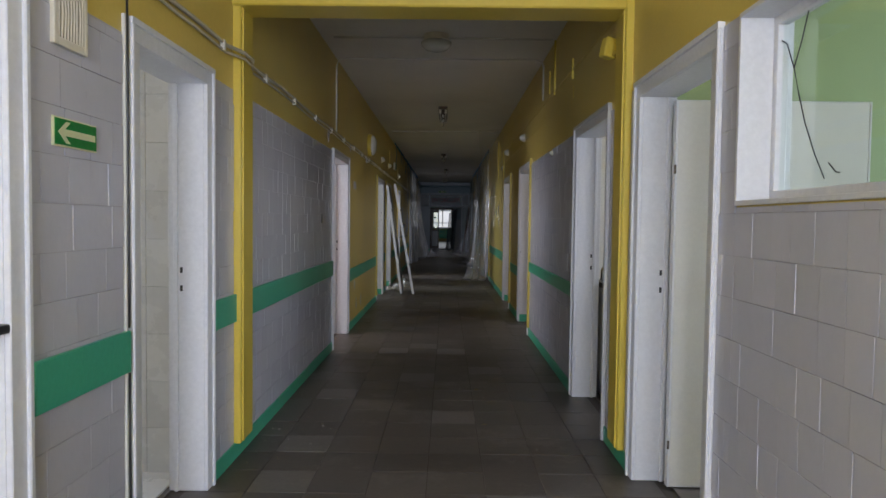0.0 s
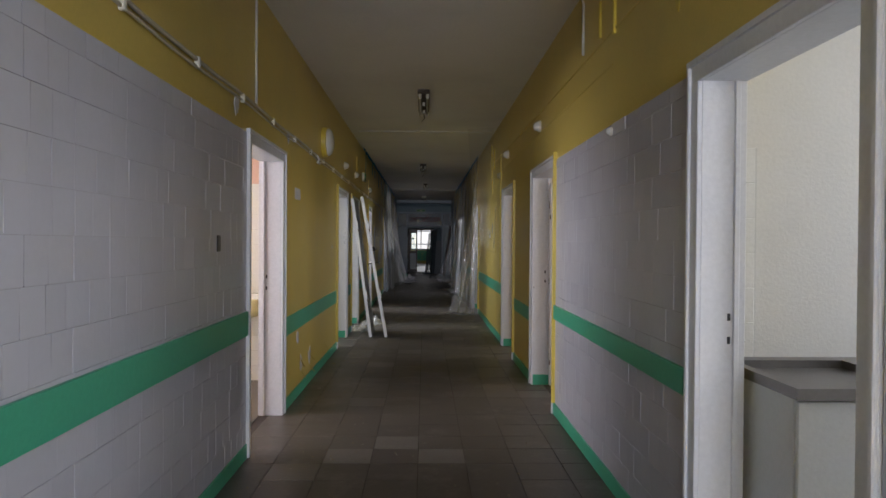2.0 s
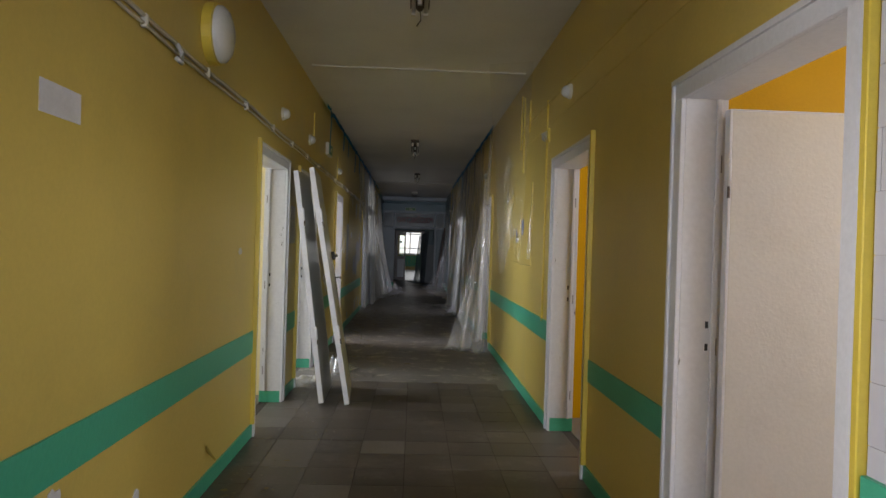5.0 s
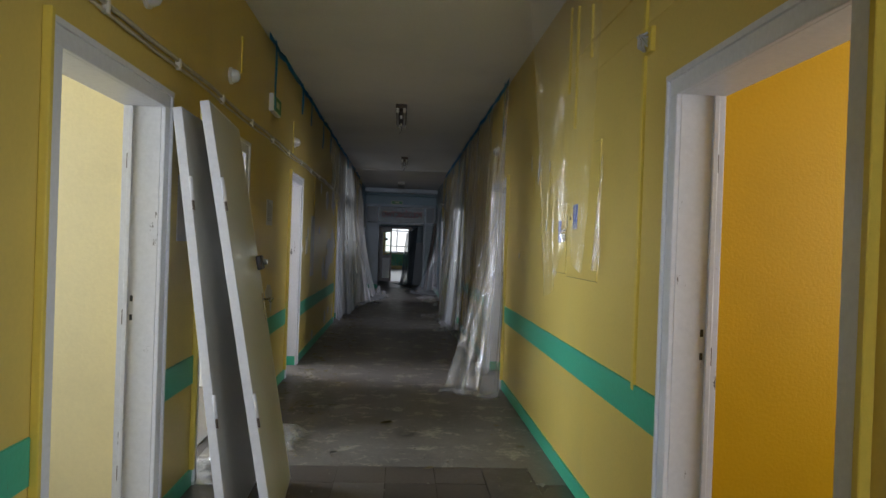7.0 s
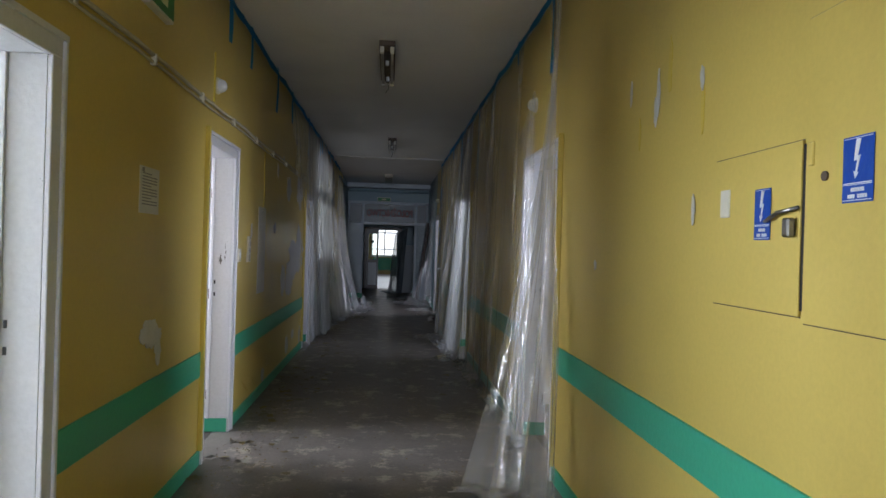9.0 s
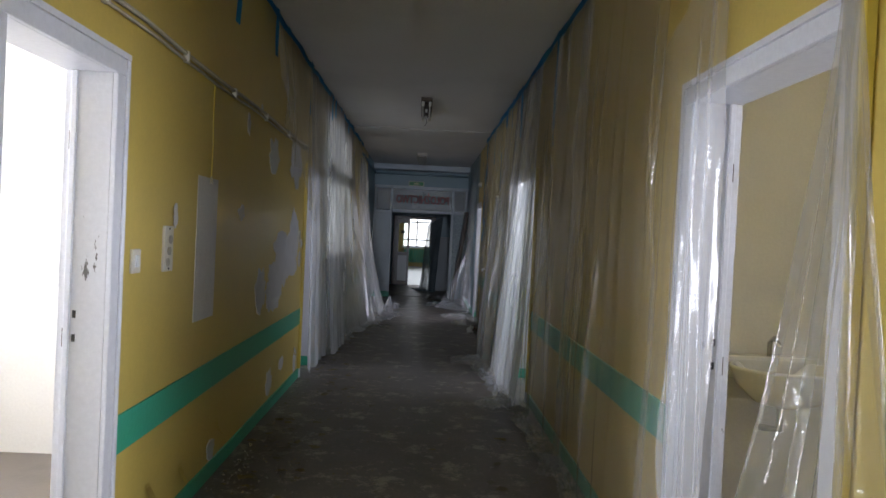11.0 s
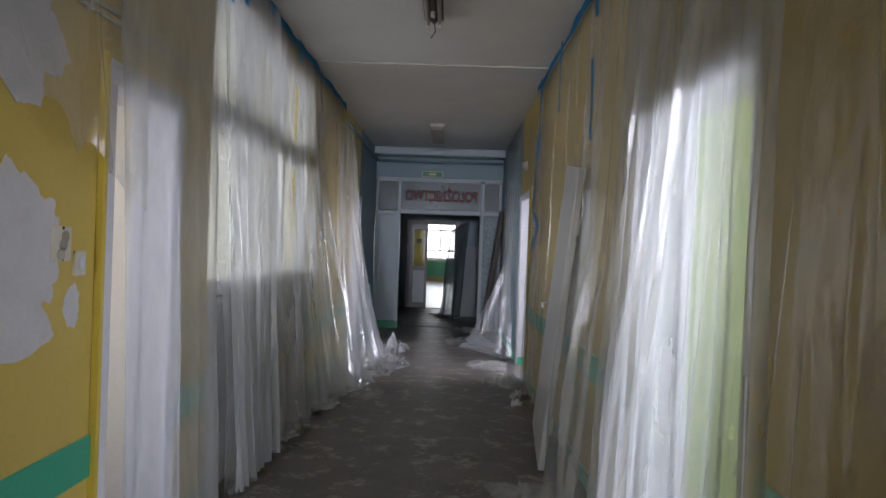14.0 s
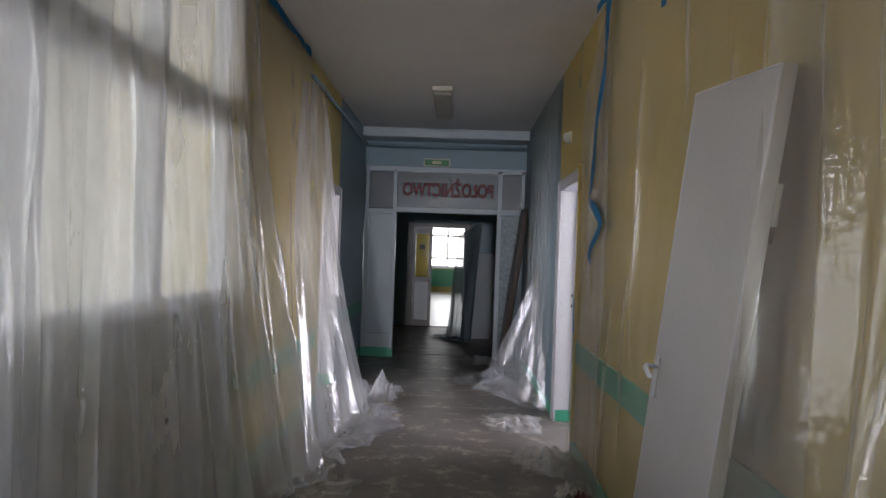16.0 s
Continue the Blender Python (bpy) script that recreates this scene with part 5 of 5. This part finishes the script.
for pts in ([(1.72, 2.03), (1.755, 1.95), (1.80, 1.87), (1.765, 1.78), (1.72, 1.68), (1.66, 1.58), (1.60, 1.50)], [(1.80, 1.87), (1.85, 1.96), (1.885, 1.98)], [(1.58, 1.545), (1.54, 1.515), (1.52, 1.513)]):
    part("crack", tube(bmesh.new(), [(XR + 0.115, y, z) for y, z in pts], 0.0022, 5), BLACK, pane, "dark crack line")
# inner window behind the milky film
iw = empty_thing("window_1", (XL, 23.2, 1.1), "white inner window with a thick transom bar", "window", kind="structure")
for y0, y1, z0, z1 in ((21.86, 24.52, 1.10, 1.19), (21.86, 24.52, 2.84, 2.92), (21.86, 21.94, 1.19, 2.84), (24.44, 24.52, 1.19, 2.84), (22.66, 22.74, 1.19, 2.84), (23.56, 23.64, 1.19, 2.84), (21.94, 24.44, 2.08, 2.26)):
    part("frame", bbox(XL - 0.13, XL - 0.03, y0, y1, z0, z1, 0.004), WHITE, iw)
for y0, y1 in ((21.94, 22.66), (22.74, 23.56), (23.64, 24.44)):
    for z0, z1 in ((1.19, 2.08), (2.26, 2.84)):
        p = part("pane", bbox(XL - 0.085, XL - 0.08, y0, y1, z0, z1), GLASS, iw, "clear window pane")
        p.visible_shadow = False
part("sill", bbox(XL - 0.03, XL + 0.012, 21.8, 24.56, 1.06, 1.10, 0.004), WHITE, iw)


# ---- things in the side rooms ----
def basin(x, y, z, s, pedestal, label):
    """A wash basin on a wall that faces -y."""
    d = empty_thing("wash_basin", (x, y, z), label, "wash basin")
    m = Matrix.Translation((x, y - 0.24, z)) @ Matrix.Diagonal((1, 0.8, 1, 1))
    part("bowl", lathe(bmesh.new(), [(0.05, -0.20), (0.16, -0.17), (0.24, -0.09), (0.28, -0.01), (0.285, 0.0), (0.27, 0.006), (0.25, 0.0), (0.20, -0.07), (0.12, -0.12), (0, -0.135)], m, 32), PORCELAIN, d, smooth=True)
    part("back", bbox(x - 0.27, x + 0.27, y - 0.10, y - 0.003, z - 0.09, z + 0.03, 0.02, 2), PORCELAIN, d)
    part("tap", tube(bmesh.new(), [(x, y - 0.06, z + 0.03), (x, y - 0.06, z + 0.10), (x, y - 0.10, z + 0.13), (x, y - 0.17, z + 0.10)], 0.012, 10), CHROME, d, "chrome tap", smooth=True)
    part("drain", tube(bmesh.new(), [(x, y - 0.2, z - 0.19), (x, y - 0.2, z - 0.32), (x, y - 0.02, z - 0.36)], 0.018, 10), OPAL, d, smooth=True)
    if pedestal:
        part("pedestal", lathe(bmesh.new(), [(0.12, 0.004), (0.10, 0.05), (0.08, 0.35), (0.10, 0.68)], Matrix.Translation((x, y - 0.16, 0)), 20), PORCELAIN, d, smooth=True)


basin(-1.70, 9.06, 0.84, -1, False, "white porcelain wash basin hung on tiled pink wall")
basin(1.95, 17.55, 0.88, 1, False, "white porcelain wash basin fixed to white wall")
dp = empty_thing("dial_panel", (-2.34, 9.05, 1.3), "white medical gas panel with round dials", "wall panel")
part("plate", bbox(-2.50, -2.16, 9.03, 9.062, 1.29, 1.40, 0.006), SIGNWHITE, dp)
for k, (x, c) in enumerate(((-2.44, SIGNBLUE), (-2.33, BLACK), (-2.22, ALU))):
    part("dial", lathe(bmesh.new(), [(0, 0), (0.042, 0), (0.042, 0.02), (0.03, 0.026), (0, 0.026)], Matrix.Translation((x, 9.032, 1.345)) @ pose(0, 0, 0, 90), 20), c, dp, "round dial ring")
    part("dial_centre", lathe(bmesh.new(), [(0, 0.024), (0.016, 0.024), (0.014, 0.032), (0, 0.032)], Matrix.Translation((x, 9.032, 1.345)) @ pose(0, 0, 0, 90), 14), SIGNWHITE, dp)
part("conduit", bbox(-2.235, -2.205, 9.045, 9.062, 1.40, 3.05), PINK, dp, "pink painted conduit")
part("conduit", bbox(-2.36, -2.33, 9.045, 9.062, 1.40, 1.62), PINK, dp, "pink painted conduit")
part("hose_connector", tube(bmesh.new(), [(-2.2, 9.0, 1.41), (-2.17, 8.96, 1.38), (-2.19, 8.97, 1.34)], 0.012, 8), CHROME, dp, smooth=True)
mesh_thing("trim", bbox(-3.5, -1.30, 9.04, 9.062, 0.0, 0.1), PINK, "pink painted skirting in the side room", "skirting", kind="structure")


def tiled(name, x0, x1, y, z0, z1, w, h, mat, parent):
    """Square tiles on a wall that faces -y, each one a piece."""
    mesh = finish(bbox(-w / 2 + 0.0008, w / 2 - 0.0008, -0.006, 0.002, -h / 2 + 0.0008, h / 2 - 0.0008, 0.0012), "tile", mat)
    z = z0 + h / 2
    while z < z1:
        x = x0 + w / 2
        while x < x1:
            t = new("tile", mesh)
            t.parent = parent
            t.matrix_parent_inverse = parent.matrix_world.inverted()
            t.location = (x, y, z)
            x += w
        z += h


ts = mesh_thing("splash_back", bbox(-1.98, -1.40, 9.045, 9.062, 0.0, 1.95), GROUT_PALE, "white tiled splash back beside pink wall", "tiles")
tiled("tile", -1.98, -1.45, 9.043, 0.0, 1.9, 0.15, 0.15, PORCELAIN, ts)
tb = mesh_thing("bathroom_tiling", bbox(-3.4, -1.30, 3.12, 3.142, 0.0, 2.3), GROUT_PALE, "white marbled wall tiles in a small room", "tiles")
tiled("tile", -3.475, -1.3, 3.118, 0.0, 2.25, 0.20, 0.25, MARBLE, tb)
mesh_thing("floor_bathroom", bbox(-3.4, -1.29, 1.76, 3.12, 0.004, 0.012), MARBLE, "pale tiled floor of the small room", "floor", kind="structure")

kc = empty_thing("kitchen_unit", (1.75, 4.8, 0), "white kitchen base unit below a steel sink top", "kitchen unit")
part("body", bbox(1.31, 2.25, 4.54, 5.14, 0.08, 0.86, 0.003), SIGNWHITE, kc)
part("plinth", bbox(1.33, 2.23, 4.60, 5.13, 0.0, 0.08), SIGNWHITE, kc)
part("door", bbox(1.315, 1.775, 4.52, 4.54, 0.09, 0.85, 0.003), SIGNWHITE, kc)
part("door", bbox(1.785, 2.245, 4.52, 4.54, 0.09, 0.85, 0.003), SIGNWHITE, kc)
sk = empty_thing("sink_top", (1.75, 4.8, 0.86), "brushed steel sink top with drainer and tap", "sink")
for nm, q in (("front_rim", (1.30, 2.26, 4.50, 4.56, 0.86, 0.90)), ("back_rim", (1.30, 2.26, 5.06, 5.145, 0.86, 0.90)), ("side_rim", (1.30, 1.34, 4.56, 5.06, 0.86, 0.90)), ("divider", (1.80, 1.86, 4.56, 5.06, 0.86, 0.90)), ("side_rim", (2.22, 2.26, 4.56, 5.06, 0.86, 0.90)), ("drainer", (1.86, 2.22, 4.56, 5.06, 0.86, 0.885)), ("bowl_bottom", (1.34, 1.80, 4.56, 5.06, 0.862, 0.868))):
    part(nm, bbox(*q), STEEL, sk)
for k in range(6):
    part("drainer_rib", bbox(1.90 + k * 0.05, 1.92 + k * 0.05, 4.6, 5.02, 0.884, 0.892, 0.003), STEEL, sk)
part("tap", tube(bmesh.new(), [(1.36, 5.1, 0.9), (1.36, 5.1, 0.98), (1.36, 5.07, 1.0), (1.36, 5.02, 0.985)], 0.008, 10), CHROME, sk, "chrome tap", smooth=True)
tk = mesh_thing("splash_back", bbox(1.31, 1.47, 5.145, 5.152, 0.0, 1.8), GROUT_PALE, "white wall tiles beside the sink", "tiles")
tiled("tile", 1.31, 1.45, 5.143, 0.9, 1.75, 0.15, 0.15, PORCELAIN, tk)

# ---- clutter at the far end ----
brd = new("brown_board")
brd.matrix_world = Matrix.Translation((0.80, 29.55, 0.006)) @ pose(0, 0, 0, 0, 7.5, 4)
bpy.context.view_layer.update()
tagged(brd, "dark brown varnished door leaf leaning on the screen", "door leaf")
local_part("panel", bbox(-0.03, 0.03, -0.12, 0.12, 0, 2.06, 0.004), BROWN, brd)
local_part("edge", bbox(0.03, 0.05, -0.115, 0.115, 0.01, 2.05, 0.003), RUST, brd, "worn dark edge")
mesh_thing("white_cabinet", bbox(0.47, 0.95, 32.2, 32.7, 0.0, 1.45, 0.01), painted("grey cabinet paint", (0.36, 0.38, 0.40), 0.5, 0.1), "grey-white cabinet by the vestibule wall", "cabinet")
sheet("dark_film", "dark dusty film hung over the cabinet", ((0.22, 32.3, 1.75), (0.62, 31.9, 1.98)), ((0.10, 32.4, 0.02), (0.55, 31.6, 0.02)), FILM_DARK, 0.10, 3, 41, du=0.03, hem=0.35)
mesh_thing("lino_strip", bbox(-0.75, 0.9, 30.2, 30.5, 0.001, 0.006), painted("pale threshold strip", (0.17, 0.16, 0.155), 0.5, 0.2), "pale threshold strip on the dark floor", "floor strip")


# crumpled film scraps on the floor
def scrap(x, y, r, seed, h=0.12, mat=None, name="film_scrap", label="crumpled clear film scrap lying on floor", category="plastic scrap", group="film scraps on the floor"):
    bm = bmesh.new()
    n = 22
    rows = []
    for i in range(n + 1):
        row = []
        for j in range(n + 1):
            u, v = i / n * 2 - 1, j / n * 2 - 1
            k = 1 + 0.5 * noise.noise(Vector((u * 1.5, v * 1.5, seed)))
            fall = max(0, 1 - (u * u + v * v) * 0.55)
            z = 0.006 + h * fall * abs(noise.noise(Vector((u * 2.6, v * 2.6, seed + 2)))) * 1.6 + 0.03 * fall * abs(noise.noise(Vector((u * 7, v * 7, seed + 6))))
            row.append(bm.verts.new((x + r * u * k, y + r * v * k * 1.2, z)))
        rows.append(row)
    for a, b in zip(rows, rows[1:]):
        for j in range(n):
            bm.faces.new((a[j], a[j + 1], b[j + 1], b[j]))
    mesh_thing(name, bm, mat or FILM, label, category, group, smooth=True)


for k, q in enumerate(((-0.78, 13.55, 0.20, 0.2), (-1.0, 12.95, 0.22, 0.08), (-0.55, 27.3, 0.28, 0.22), (-0.62, 26.6, 0.25, 0.16), (-0.72, 25.0, 0.22, 0.06), (-0.52, 24.6, 0.16, 0.03), (0.72, 26.4, 0.22, 0.08), (0.6, 28.4, 0.3, 0.12), (0.85, 25.3, 0.2, 0.14), (0.66, 22.0, 0.2, 0.06), (0.55, 29.6, 0.25, 0.12), (0.92, 21.3, 0.2, 0.1), (0.78, 19.9, 0.16, 0.06))):
    scrap(q[0], q[1], q[2], k * 2.3 + 1, q[3], FILM if k not in (2, 3) else FILM_MILKY)

# crumpled paper scraps by the open doorway
for x, y, r, sd, mt, lb in ((0.93, 24.75, 0.07, 61.0, PAPER, "crumpled white paper scrap lying on floor"), (0.99, 24.62, 0.045, 64.0, RED, "crumpled dark red wrapper lying on floor"), (0.88, 24.4, 0.05, 67.0, PAPER, "crumpled white paper scrap lying on floor")):
    scrap(x, y, r, sd, 0.07, mt, "paper_scrap", lb, "litter", "")

# fallen flakes: countable larger ones as things, the crumbs as one mass
fr = random.Random(21)


def flake_mesh(seed, r):
    g = random.Random(seed)
    bm = bmesh.new()
    n = g.randint(5, 8)
    c = bm.verts.new((0, 0, 0.004))
    ring = [bm.verts.new((r * g.uniform(0.5, 1.1) * math.cos(k * 6.283 / n), r * g.uniform(0.35, 0.9) * math.sin(k * 6.283 / n), g.uniform(0.0, 0.012))) for k in range(n)]
    for k in range(n):
        bm.faces.new((c, ring[k], ring[(k + 1) % n]))
    bmesh.ops.solidify(bm, geom=list(bm.faces), thickness=0.0015)
    return finish(bm, "paint_chip", CHIP)


meshes = [flake_mesh(k, 0.045) for k in range(7)]
spots = [(fr.uniform(-1.0, -0.55) if fr.random() < 0.5 else fr.uniform(-0.6, 1.0), fr.uniform(12.5, 24.5)) for _ in range(105)] + [(fr.triangular(-1.06, -0.45, -1.02), fr.uniform(13.6, 19.0)) for _ in range(80)] + [(fr.triangular(-1.06, -0.3, -0.95), fr.uniform(18.0, 23.5)) for _ in range(60)] + [(fr.uniform(-1.03, -0.7), fr.uniform(7.8, 11.0)) for _ in range(16)] + [(fr.uniform(-0.9, 1.0), fr.uniform(2.0, 9.0)) for _ in range(14)]
for x, y in spots:
    ob = new("paint_chip", fr.choice(meshes))
    s = fr.uniform(0.35, 1.25) if y > 12 else fr.uniform(0.25, 0.7)
    ob.matrix_world = Matrix.Translation((x, y, 0.004)) @ pose(0, 0, 0, 0, 0, fr.uniform(0, 360)) @ Matrix.Diagonal((s, s, s, 1))
    tagged(ob, "fallen paint chip lying on the floor", "paint chip", "paint chips on the floor")
verts, faces = [], []
for _ in range(3400):
    y = fr.triangular(1, 25, 18)
    x = fr.uniform(-1.05, 1.0) if fr.random() < 0.6 else fr.triangular(-1.05, -0.2, -1.0)
    if fr.random() > 0.35 + 0.9 * noise.noise(Vector((x * 2, y * 1.3, 3))) and y < 15:
        continue
    r = fr.uniform(0.003, 0.010)
    a = fr.uniform(0, 6.283)
    b = len(verts)
    for k in range(4):
        verts.append((x + r * math.cos(a + k * 1.57) * fr.uniform(0.6, 1.2), y + r * math.sin(a + k * 1.57) * fr.uniform(0.6, 1.2), 0.003 + fr.uniform(0, 0.006)))
    verts.append((x, y, 0.012))
    faces += [(b, b + 1, b + 4), (b + 1, b + 2, b + 4), (b + 2, b + 3, b + 4), (b + 3, b, b + 4)]
me = bpy.data.meshes.new("debris")
me.from_pydata(verts, [], faces)
me.materials.append(CHIP)
tagged(new("debris", me), "crumbs of paint and plaster strewn over floor", "debris", kind="stuff")


# ---- pieces: wall tiles and floor tiles ----
def unit_tile():
    return box(bmesh.new(), -0.5, 0.5, -0.5, 0.5, -0.5, 0.5)


tile_mesh = finish(bevel(unit_tile(), 0.02), "tile", TILE)


def wall_tiles(side, runs, z_lo, z_hi, near, parent):
    """Rows of tiles of uneven width; those between the near stakes are single pieces, the rest one mass."""
    g = random.Random(31 + side)
    rows = [0.095]
    z = 0.0705
    while z < z_hi - 0.02:
        z += 0.1475
        rows.append(min(z, z_hi))
    V, F = [], []
    count = 0
    for a, b, lo, hi in runs:
        for z0, z1 in zip(rows, rows[1:]):
            if z1 <= lo + 0.01 or z0 >= hi - 0.01:
                continue
            q0, q1 = max(z0, lo), min(z1, hi)
            if q1 - q0 < 0.02:
                continue
            y = a - g.uniform(0, 0.1)
            while y < b:
                w = g.choice((0.118, 0.125, 0.125, 0.132, 0.15, 0.25))
                s, e = max(y, a), min(y + w, b)
                y += w
                if e - s < 0.012:
                    continue
                tilt = (g.gauss(0, 0.004), g.gauss(0, 0.004))
                d = 0.0075 + g.gauss(0, 0.0007)
                m = Matrix.Translation((wx(side, d / 2 - 0.002), (s + e) / 2, (q0 + q1) / 2)) @ Euler((0, tilt[0], tilt[1])).to_matrix().to_4x4() @ Matrix.Diagonal((d, e - s - 0.002, q1 - q0 - 0.002, 1))
                if near[0] < (s + e) / 2 < near[1] and count < 300:
                    t = new("tile", tile_mesh)
                    t.parent = parent
                    t.matrix_world = m
                    count += 1
                else:
                    base = len(V)
                    for vtx in tile_mesh.vertices:
                        V.append(m @ vtx.co)
                    F.extend([tuple(base + i for i in p.vertices) for p in tile_mesh.polygons])
    me = bpy.data.meshes.new("tiling")
    me.from_pydata([tuple(v) for v in V], [], F)
    me.materials.append(TILE)
    ob = new("tiling", me)
    ob.parent = parent
    return tagged(ob, kind="stuff")


wall_tiles(-1, [(1.475, 2.05, 0.0, 2.02), (3.0, 3.345, 0.0, 2.07), (3.595, 6.595, 0.0, 2.075)], 0.0, 2.075, (3.59, 5.9), wall_left)
wall_tiles(1, [(-0.6, 0.29, 0.0, 2.08), (0.29, 1.935, 0.0, 1.42), (1.935, 2.075, 0.0, 2.08), (3.245, 3.315, 0.0, 2.08), (3.555, 3.775, 0.0, 2.05), (4.94, 7.70, 0.0, 2.06)], 0.0, 2.08, (4.97, 7.4), wall_right)
for side, runs in ((-1, ((1.475, 2.05), (3.0, 3.345), (3.595, 6.595))), (1, ((-0.6, 0.295), (1.94, 2.075), (3.56, 3.775), (4.94, 7.70)))):
    strips(side, runs, 0.093, 2.03, 0.001, GROUT, "grout", "grey grout bed behind wall tiles")
strips(1, ((0.295, 1.94),), 0.093, 1.41, 0.001, GROUT, "grout", "grey grout bed behind wall tiles")

ft_mesh = finish(box(bmesh.new(), -0.1478, 0.1478, -0.1478, 0.1478, -0.006, 0.0), "floor_tile", FLOOR_TILE)
V, F, W, WF = [], [], [], []
g = random.Random(5)
count = 0
ny = int((34.0 - Y0) / 0.30)
for j in range(ny):
    for i in range(8):
        x, y = XL + 0.10 + 0.30 * i - 0.05, Y0 + 0.15 + 0.30 * j
        if x - 0.149 > XR:
            continue
        lie = 1.0 if y < 13.2 else 0.0
        m = Matrix.Translation((x, y, lie * g.uniform(-0.0012, 0.001))) @ Euler((lie * g.gauss(0, 0.002), lie * g.gauss(0, 0.002), lie * g.gauss(0, 0.004))).to_matrix().to_4x4()
        if 1.2 < y < 12.6 and count < 300:
            t = new("floor_tile", ft_mesh)
            t.parent = floor
            t.matrix_world = m
            count += 1
        else:
            k0 = W if y > 13.2 else V
            k1 = WF if y > 13.2 else F
            b = len(k0)
            k0.extend(tuple(m @ (v.co * (1.0147 - 0.0147 * lie))) for v in ft_mesh.vertices)
            k1.extend([tuple(b + k for k in p.vertices) for p in ft_mesh.polygons])
            continue
me = bpy.data.meshes.new("floor_tiling")
me.from_pydata(V, [], F)
me.materials.append(FLOOR_TILE)
ob = new("floor_tiling", me)
ob.parent = floor
tagged(ob, kind="stuff")
me = bpy.data.meshes.new("worn_floor_tiling")
me.from_pydata(W, [], WF)
me.materials.append(FLOOR_WORN)
ob = new("worn_floor_tiling", me)
ob.parent = floor
tagged(ob, kind="stuff")
